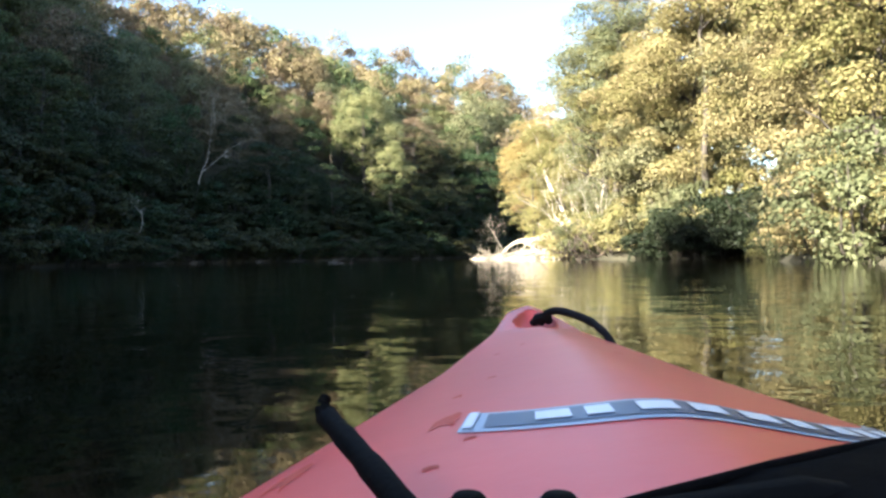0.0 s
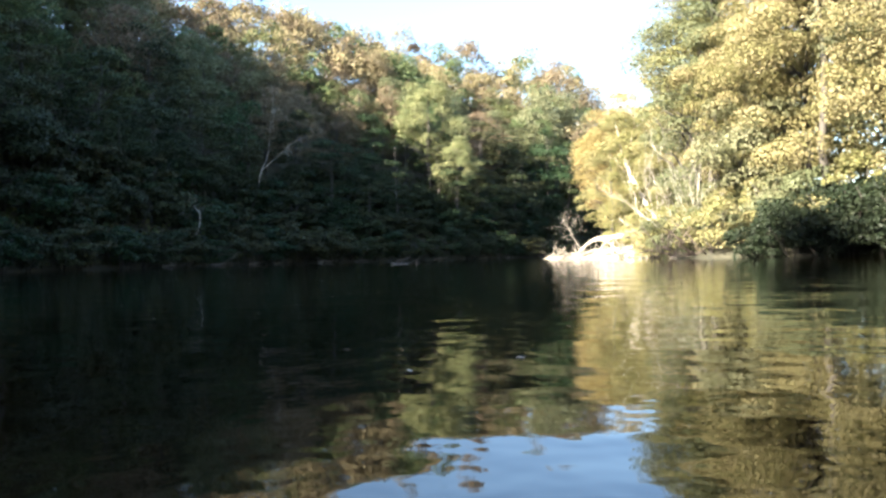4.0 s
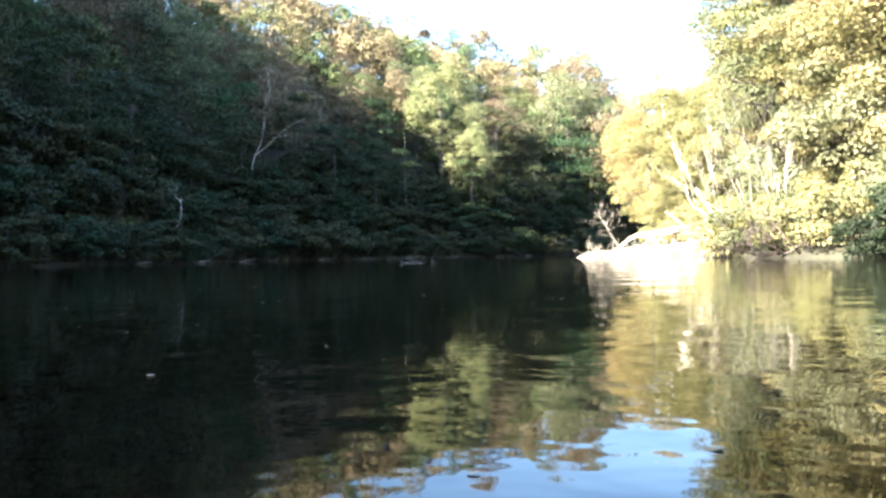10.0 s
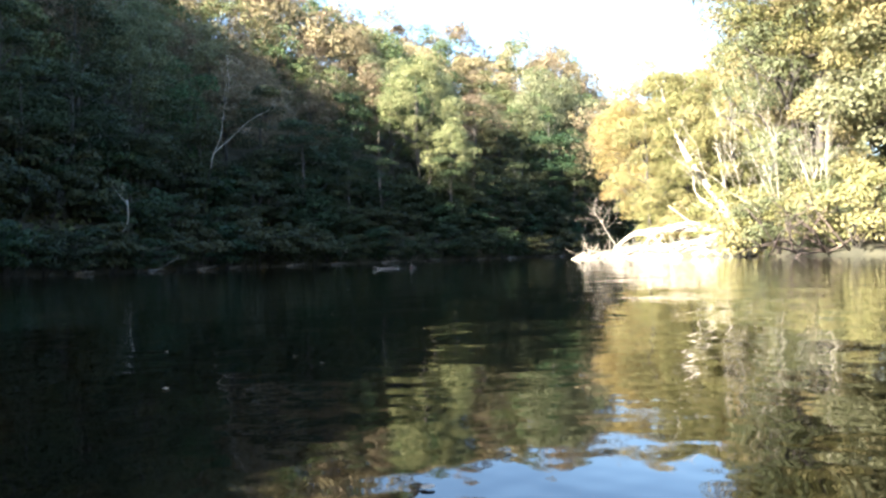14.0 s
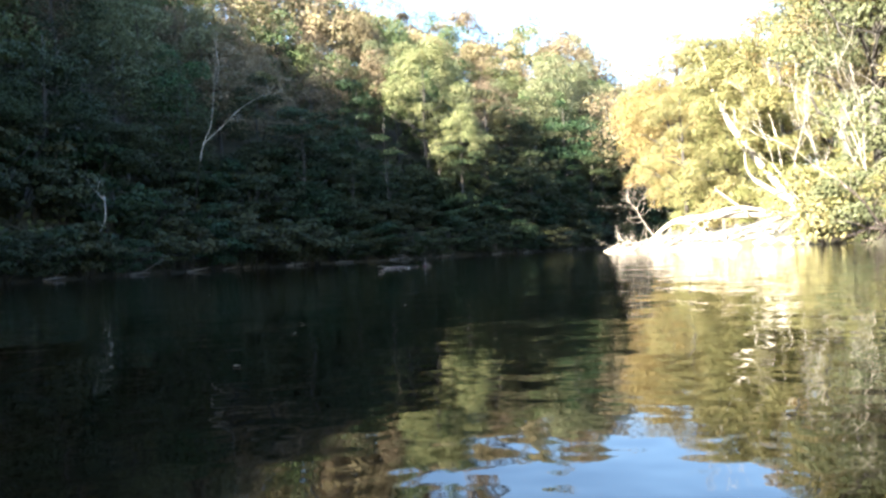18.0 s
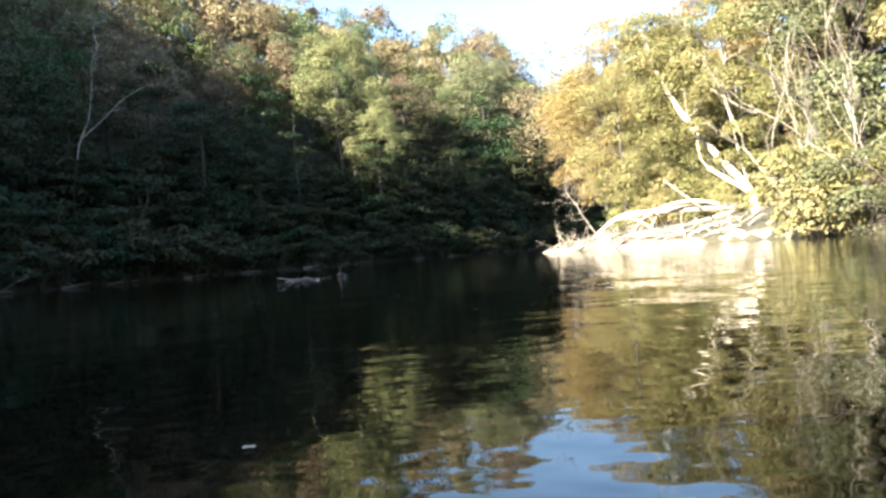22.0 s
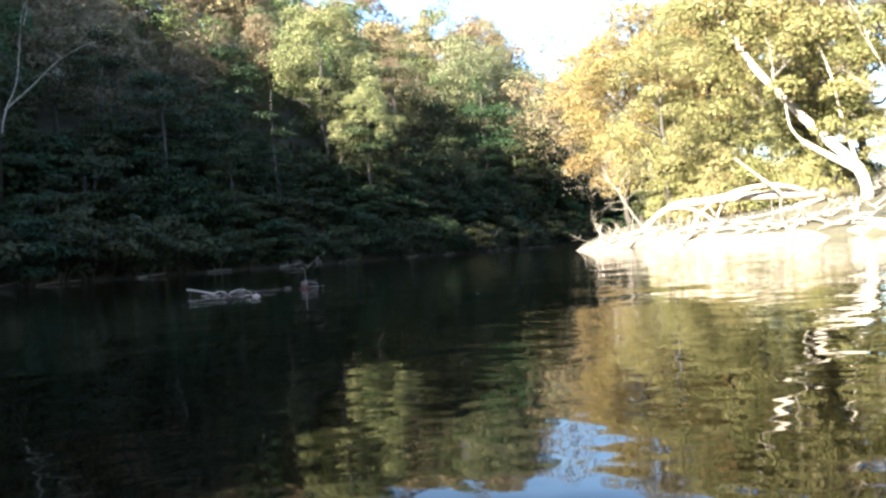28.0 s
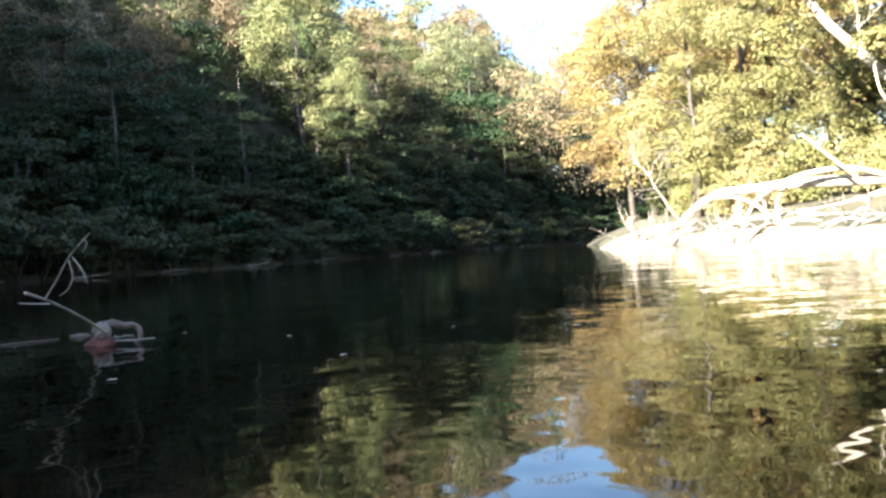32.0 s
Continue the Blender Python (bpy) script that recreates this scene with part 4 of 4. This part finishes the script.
def gnarl(centre, size, seed):
    """A lump of knotted wood."""
    bm = bmesh.new()
    bmesh.ops.create_icosphere(bm, subdivisions=3, radius=1.0)
    for v in bm.verts:
        k = 1 + 0.45 * noise.noise(v.co * 1.6 + Vector((seed, 0, 0))) + 0.2 * noise.noise(v.co * 4.2 + Vector((0, seed, 0)))
        v.co = Vector((v.co.x * size[0], v.co.y * size[1], v.co.z * size[2])) * k + Vector(centre)
    out = [v.co.copy() for v in bm.verts], [tuple(v.index for v in f.verts) for f in bm.faces]
    bm.free()
    return out


# snags standing in the river
snag = [
    ("stump", gnarl((-6.09, 44.6, 0.012), (0.062, 0.045, 0.034), 5), WET_RED),
    ("knot", gnarl((-6.08, 44.58, 0.05), (0.026, 0.024, 0.022), 9)),
    ("knot", gnarl((-6.105, 44.65, 0.062), (0.044, 0.03, 0.04), 21), GREY_LOG),
    ("root", bent([(-6.1, 44.66, 0.085), (-6.06, 44.67, 0.094), (-6.02, 44.69, 0.078), (-5.98, 44.7, 0.077), (-5.95, 44.7, 0.058), (-5.94, 44.68, 0.02), (-5.96, 44.66, -0.01)], 0.02, 0.011, 9), WET_WOOD),
    ("root", bent([(-6.05, 44.66, 0.03), (-6.02, 44.64, 0.028), (-5.99, 44.65, 0.034), (-5.96, 44.66, 0.028)], 0.008, 0.004, 6), GREY_LOG),
    ("stem", bent([(-6.07, 44.62, 0.05), (-6.04, 44.35, 0.13), (-5.99, 44.0, 0.21), (-5.96, 43.77, 0.257), (-5.98, 43.68, 0.285)], 0.0065, 0.0045, 6), DRIFTWOOD),
    ("branch", bent([(-5.96, 43.78, 0.255), (-5.87, 43.68, 0.32), (-5.77, 43.55, 0.395), (-5.65, 43.43, 0.465)], 0.0042, 0.0022, 5), DRIFTWOOD),
]
snag += [
    ("branch", bent([(-5.78, 43.57, 0.385), (-5.77, 43.57, 0.335), (-5.79, 43.58, 0.29), (-5.83, 43.6, 0.27)], 0.003, 0.002, 5), DRIFTWOOD),
    ("branch", bent([(-5.76, 43.55, 0.395), (-5.73, 43.55, 0.35), (-5.72, 43.56, 0.305)], 0.003, 0.002, 5), DRIFTWOOD),
    ("branch", bent([(-5.68, 43.45, 0.45), (-5.67, 43.45, 0.43), (-5.69, 43.46, 0.405)], 0.003, 0.002, 5), GREY_LOG),
    ("branch", bent([(-5.98, 43.86, 0.235), (-6.06, 43.93, 0.235), (-6.19, 44.06, 0.239)], 0.0035, 0.002, 5), DRIFTWOOD),
    ("branch", bent([(-6.05, 44.62, 0.015), (-5.93, 44.55, 0.02), (-5.82, 44.52, 0.025)], 0.005, 0.003, 5), GREY_LOG),
]
wood_thing("river_snag", snag, WET_WOOD, "forked dead branch on a gnarled stump standing in the river", "driftwood", "snags in the river")
snag2 = [
    ("log", bent([(-7.72, 44.84, 0.085), (-7.62, 44.74, 0.08), (-7.45, 44.6, 0.055), (-7.25, 44.45, 0.02)], 0.01, 0.013, 7), DRIFTWOOD),
    ("prop", bent([(-7.66, 44.78, 0.08), (-7.66, 44.76, 0.04), (-7.66, 44.74, -0.02)], 0.008, 0.007, 5)),
    ("slab", gnarl((-7.06, 44.2, 0.008), (0.06, 0.028, 0.014), 3)),
    ("slab", gnarl((-6.9, 44.4, 0.012), (0.06, 0.026, 0.018), 7)),
    ("slab", gnarl((-6.43, 43.12, 0.01), (0.04, 0.022, 0.02), 11), DRIFTWOOD),
]
snag2 += [
    ("slab", gnarl((-6.43, 45.2, 0.004), (0.05, 0.022, 0.012), 13)),
    ("branch", bent([(-7.02, 44.42, 0.015), (-6.9, 44.4, 0.035), (-6.78, 44.42, 0.03), (-6.7, 44.45, 0.005)], 0.008, 0.006, 6), GREY_LOG),
    ("branch", bent([(-7.3, 44.5, 0.012), (-7.0, 44.0, 0.012), (-6.6, 43.4, 0.008)], 0.01, 0.006, 5)),
    ("branch", bent([(-6.72, 43.1, 0.006), (-6.5, 43.2, 0.01), (-6.27, 43.42, 0.006)], 0.006, 0.004, 5)),
    ("branch", bent([(-6.98, 44.7, 0.004), (-6.75, 44.9, 0.006), (-6.5, 45.1, 0.004)], 0.005, 0.004, 5)),
    ("branch", bent([(-7.06, 44.4, -0.01), (-7.0, 44.4, 0.04), (-6.86, 44.42, 0.05), (-6.76, 44.44, -0.01)], 0.009, 0.007, 6), DRIFTWOOD),
    ("branch", bent([(-7.26, 44.35, -0.01), (-7.19, 44.33, 0.045), (-7.09, 44.3, 0.04), (-7.02, 44.3, -0.01)], 0.01, 0.007, 6), DRIFTWOOD),
    ("branch", bent([(-6.62, 43.22, -0.005), (-6.5, 43.14, 0.03), (-6.38, 43.12, -0.005)], 0.009, 0.006, 6), DRIFTWOOD),
    ("branch", bent([(-7.45, 44.55, 0.0), (-7.3, 44.3, 0.014), (-7.1, 44.12, 0.0)], 0.011, 0.007, 6), GREY_LOG),
    ("twig", joined(twigs(rb, (-6.9, 44.3, 0.02), (0.6, -0.4, 0.1), 0.22, 0.005, 2, 0.5, 0.0))),
    ("twig", joined(twigs(rb, (-7.1, 44.3, 0.015), (0.5, -0.6, 0.05), 0.22, 0.005, 2, 0.5, 0.0))),
]
wood_thing("river_snag", snag2, WET_WOOD, "waterlogged branch with bleached twigs lying in the river", "driftwood", "snags in the river")

# leaves afloat
leaf_shapes = []
for k in range(4):
    rl = np.random.default_rng(80 + k)
    n = 9
    ang = np.linspace(0, 2 * math.pi, n, endpoint=False)
    rad = 0.045 * (0.6 + 0.4 * np.abs(np.cos(ang * 1.5))) * rl.uniform(0.8, 1.2, n)
    vs = [(0, 0, 0.006)] + [(math.cos(a) * r * 1.3, math.sin(a) * r, 0.004 + 0.009 * rl.random()) for a, r in zip(ang, rad)]
    leaf_shapes.append(mesh_of("floating_leaf", vs, [(0, 1 + i, 1 + (i + 1) % n) for i in range(n)], LEAF_LITTER))
spots = [(-5.42, 42.2), (-4.9, 43.6), (-5.2, 44.4), (-4.0, 44.0), (-5.6, 43.4), (-4.4, 45.2)]
for k in range(220):
    ty = rb.uniform(-2, 58)
    spots.append((rb.uniform(-13, 2) - ty * 0.06, ty))
for k in range(46):
    spots.append((rb.uniform(-9, 0.5), rb.uniform(8, 17)))
for k, (x, y) in enumerate(spots):
    ob = new("floating_leaf", leaf_shapes[k % 4])
    ob.matrix_basis = pose(x, y, 0.002, 0, 0, k * 47) @ Matrix.Diagonal((*[float(rb.uniform(0.16, 0.4))] * 3, 1))
    tagged(ob, "pale fallen leaf afloat on dark water", "leaf", "leaves afloat")

# ---------------------------------------------------------------- the kayak
K_AX = 0.158
K_S = (-1.58, -1.5, -1.3, -1.0, -0.62, -0.3, 0.0, 0.3, 0.556, 0.72, 0.95, 1.2, 1.28, 1.36, 1.44, 1.475)
K_B = (0.003, 0.035, 0.11, 0.21, 0.32, 0.36, 0.36, 0.34, 0.305, 0.245, 0.16, 0.09, 0.073, 0.055, 0.038, 0.008)
K_E = (-0.13, -0.135, -0.155, -0.175, -0.19, -0.193, -0.192, -0.187, -0.18, -0.17, -0.155, -0.14, -0.138, -0.128, -0.12, -0.121)
K_R = (-0.12, -0.12, -0.125, -0.14, -0.15, -0.15, -0.14, -0.116, -0.112, -0.112, -0.115, -0.124, -0.128, -0.116, -0.106, -0.117)
K_K = (-0.17, -0.23, -0.33, -0.4, -0.43, -0.435, -0.435, -0.43, -0.42, -0.41, -0.39, -0.34, -0.31, -0.28, -0.22, -0.15)
LIFT = 0.34


def k_at(table, s):
    h = 0.11 * min(1.0, max(0.0, (0.35 - s) / 0.4))
    return float(np.interp([s - h, s - h / 2, s, s + h / 2, s + h], K_S, table).mean())


def deck_point(s, t, up=0.0):
    b, e, r = k_at(K_B, s), k_at(K_E, s), k_at(K_R, s)
    z = e + (r - e) * (1 - (math.sqrt(t * t + 0.01) - 0.1) / 0.905) ** 0.9 if abs(t) < 1 else e
    return (K_AX + b * t, s, z + up + LIFT)


def deck_patch(s0, s1, ns, t0, t1, nt, up=0.0, bend=None, keep=None):
    """A sheet lying on the deck between two stations and two sides."""
    verts, faces = [], []
    for i in range(ns + 1):
        for j in range(nt + 1):
            t = t0 + (t1 - t0) * j / nt
            s = s0 + (s1 - s0) * i / ns + (bend(j / nt) if bend else 0)
            verts.append(deck_point(s, t, up))
    for i in range(ns):
        for j in range(nt):
            a = i * (nt + 1) + j
            if keep is None or keep(s0 + (s1 - s0) * (i + 0.5) / ns, t0 + (t1 - t0) * (j + 0.5) / nt):
                faces.append((a, a + 1, a + nt + 2, a + nt + 1))
    return verts, faces


kayak = new("kayak")
kayak.matrix_basis = pose(1.04, -7.40, 0.381, 0.53, 0.92, 0.99) @ Matrix.Translation((0, 0, -LIFT))
tagged(kayak, "red-orange plastic kayak with a blue and white deck decal, afloat", "kayak")


def in_recess(s, t):
    return ((s - 1.335) / 0.068) ** 2 + (t / 0.6) ** 2 < 1


deck_pieces = joined([
    deck_patch(0.33, 1.475, 96, -1, 1, 26, keep=lambda s, t: not in_recess(s, t)),
    deck_patch(-1.58, -0.62, 30, -1, 1, 20),
    deck_patch(-0.62, 0.33, 30, -1, -0.74, 5),
    deck_patch(-0.62, 0.33, 30, 0.74, 1, 5),
])
part("deck", mesh_of("deck", *deck_pieces, HULL, True), kayak)
hv, hf = [], []
hs = np.linspace(-1.58, 1.475, 80)
prof = ((-1.0, 0.0), (-1.005, 0.12), (-0.97, 0.4), (-0.8, 0.75), (-0.4, 0.96), (0.0, 1.0), (0.4, 0.96), (0.8, 0.75), (0.97, 0.4), (1.005, 0.12), (1.0, 0.0))
for s in hs:
    b, e, k = k_at(K_B, s), k_at(K_E, s), k_at(K_K, s)
    for t, q in prof:
        hv.append((K_AX + b * t, s, e + (k - e) * q + LIFT))
for i in range(len(hs) - 1):
    for j in range(len(prof) - 1):
        a = i * len(prof) + j
        hf.append((a, a + len(prof), a + len(prof) + 1, a + 1))
hf.append(tuple(range(len(prof))))
part("hull", mesh_of("hull", hv, hf, HULL, True), kayak)
# bow recess with its cord
bv, bf = [], []
for ring, (q, drop) in enumerate(((1.06, -0.001), (0.9, 0.012), (0.6, 0.022), (0.2, 0.025))):
    for k in range(20):
        a = 2 * math.pi * k / 20
        s = 1.335 + 0.068 * q * math.cos(a)
        p = deck_point(s, 0.6 * q * math.sin(a), -drop)
        bv.append(p)
for ring in range(3):
    for k in range(20):
        k2 = (k + 1) % 20
        bf.append((ring * 20 + k, ring * 20 + k2, ring * 20 + 20 + k2, ring * 20 + 20 + k))
bf.append(tuple(range(60, 80)))
part("bow_recess", mesh_of("bow_recess", bv, bf, HULL, True), kayak, "moulded recess at the bow")
cord = [(0.17, 1.345, -0.13 + LIFT), (0.178, 1.33, -0.112 + LIFT), (0.195, 1.31, -0.105 + LIFT), (0.215, 1.27, -0.108 + LIFT), (0.235, 1.22, -0.116 + LIFT), (0.25, 1.18, -0.132 + LIFT), (0.258, 1.16, -0.15 + LIFT)]
part("carry_cord", mesh_of("carry_cord", *bent(cord, 0.007, 0.0065, 8), BLACK_ROPE, True), kayak, "black cord at the bow")
part("cord_knot", mesh_of("cord_knot", *bent([(0.158, 1.35, -0.132 + LIFT), (0.166, 1.342, -0.12 + LIFT), (0.178, 1.335, -0.117 + LIFT), (0.184, 1.342, -0.126 + LIFT)], 0.008, 0.008, 8), BLACK_ROPE, True), kayak, "black cord knot")


# decal: edging, field and plain blocks
def decal_bend(q):
    return 0.418 * q * q - 0.345 * q


decal = part("decal", mesh_of("decal", *deck_patch(0.583, 0.643, 4, -0.5, 0.93, 40, 0.001, decal_bend), STRIP_PALE), kayak, "pale edging of the deck decal")
part("decal_field", mesh_of("decal_field", *deck_patch(0.592, 0.634, 4, -0.43, 0.9, 40, 0.002, lambda q: decal_bend(0.05 + 0.93 * q)), STRIP_BLUE), decal, "slate blue field of the decal")
for t0, w, s0, s1 in ((-0.490, 0.03, 0.588, 0.638), (-0.300, 0.085, 0.6, 0.626), (-0.182, 0.06, 0.6, 0.626), (-0.064, 0.085, 0.6, 0.626), (0.054, 0.075, 0.6, 0.626), (0.172, 0.085, 0.6, 0.626), (0.290, 0.06, 0.6, 0.626), (0.408, 0.085, 0.6, 0.626), (0.526, 0.075, 0.6, 0.626), (0.644, 0.085, 0.6, 0.626), (0.762, 0.06, 0.6, 0.626)):
    part("decal_block", mesh_of("decal_block", *deck_patch(s0, s1, 2, t0, t0 + w, 3, 0.003, lambda q, a=t0, w=w: decal_bend((a + w * q + 0.5) / 1.43)), STRIP_WHITE), decal)
# scrapes in the plastic
for s0, t0, l, w in ((0.61, -0.6, 0.03, 0.07), (0.63, -0.565, 0.02, 0.04), (0.57, -0.42, 0.007, 0.03), (0.555, -0.47, 0.005, 0.03), (0.73, -0.62, 0.009, 0.035), (0.8, -0.52, 0.006, 0.04), (0.98, -0.62, 0.006, 0.05), (0.5, -0.55, 0.006, 0.035), (0.53, -0.93, 0.05, 0.045), (0.9, 0.24, 0.006, 0.06), (0.57, -0.12, 0.004, 0.03), (1.02, -0.4, 0.005, 0.05)):
    part("scrape", mesh_of("scrape", *deck_patch(s0, s0 + l, 3, t0, t0 + w, 4, 0.0008, lambda q, l=l: l * 0.5 * math.sin(q * 3)), SCUFF), kayak, "scraped mark in the plastic")
# cockpit rim, seat and fittings
rim = []
for k in range(48):
    a = 2 * math.pi * k / 48
    s = -0.145 + 0.482 * math.copysign(abs(math.sin(a)) ** 0.7, math.sin(a))
    t = 0.74 * math.copysign(abs(math.cos(a)) ** 0.55, math.cos(a))
    p = deck_point(s, t, 0.004)
    rim.append(p)
part("cockpit_rim", mesh_of("cockpit_rim", *tube(rim + rim[:1], [0.012] * 49, 8, False), BLACK_RUBBER, True), kayak, "black cockpit rim")
seat_v, seat_f = [], []
for i in range(11):
    for j in range(9):
        u, v = i / 10, j / 8 * 2 - 1
        seat_v.append((K_AX + 0.2 * v, -0.48 + 0.42 * u, -0.38 + 0.03 * v * v + 0.05 * (1 - u) ** 6 + LIFT))
for i in range(10):
    for j in range(8):
        a = i * 9 + j
        seat_f.append((a, a + 1, a + 10, a + 9))
part("seat", mesh_of("seat", seat_v, seat_f, BLACK_WEAVE, True), kayak, "black padded seat")
back_v = [(K_AX + 0.19 * v, -0.5 - 0.05 * q + 0.05 * v * v, -0.36 + 0.2 * q + LIFT) for q in np.linspace(0, 1, 6) for v in np.linspace(-1, 1, 9)]
part("backrest", mesh_of("backrest", back_v, [(i * 9 + j, i * 9 + j + 1, i * 9 + j + 10, i * 9 + j + 9) for i in range(5) for j in range(8)], BLACK_WEAVE, True), kayak, "low black backrest")
rod = part("deck_strap", mesh_of("deck_strap", *bent([(0.03, 0.25, -0.155 + LIFT), (0.008, 0.275, -0.122 + LIFT), (-0.019, 0.32, -0.104 + LIFT), (-0.045, 0.395, -0.1025 + LIFT), (-0.07, 0.465, -0.1015 + LIFT)], 0.0066, 0.0066, 10), BLACK_RUBBER, True), kayak, "black rubber deck strap")
part("strap_end", mesh_of("strap_end", *bent([(-0.069, 0.462, -0.1015 + LIFT), (-0.073, 0.468, -0.096 + LIFT), (-0.071, 0.47, -0.089 + LIFT)], 0.0066, 0.003, 8), BLACK_RUBBER, True), rod, "frayed black end of the strap")
for x in (0.012, 0.055):
    dome = [(x + r * math.cos(a), 0.365 + r * math.sin(a), z + LIFT) for r, z in ((0.012, -0.145), (0.012, -0.122), (0.007, -0.116)) for a in np.linspace(0, 2 * math.pi, 12, endpoint=False)]
    part("deck_fitting", mesh_of("deck_fitting", dome, [(i * 12 + k, i * 12 + (k + 1) % 12, i * 12 + 12 + (k + 1) % 12, i * 12 + 12 + k) for i in range(2) for k in range(12)] + [tuple(range(24, 36))], BLACK_RUBBER, True), kayak, "black deck fitting")
# fabric bag on the deck and rim
bag = new("deck_bag")
bag.matrix_basis = kayak.matrix_basis @ Matrix.Translation((0.335, 0.345, -0.185 + LIFT)) @ pose(0, 0, 0, 0, 0, 25)
tagged(bag, "black woven fabric bag lying on the kayak deck", "bag")
gv2, gf2 = [], []
for i in range(17):
    for j in range(18):
        u, v = i / 8 - 1, min(j, 16) / 8 - 1
        z = 0.082 * (1 - abs(u) ** 8) * (1 - max(0.0, -v) ** 6) + 0.003 * math.sin(9 * u + 3) * math.sin(7 * v)
        gv2.append((0.25 * u, 0.1 * v + (0.004 if j == 17 else 0), 0.0 if j == 17 else z))
for i in range(16):
    for j in range(17):
        a = i * 18 + j
        gf2.append((a, a + 18, a + 19, a + 1))
part("fabric", mesh_of("fabric", gv2, gf2, BLACK_WEAVE, True), bag)
part("hem", mesh_of("hem", *bent([(-0.245, 0.1, 0.072), (-0.1, 0.103, 0.08), (0.1, 0.103, 0.08), (0.245, 0.1, 0.072)], 0.0035, 0.0035, 8), BLACK_WEAVE, True), bag, "stitched hem of the bag")
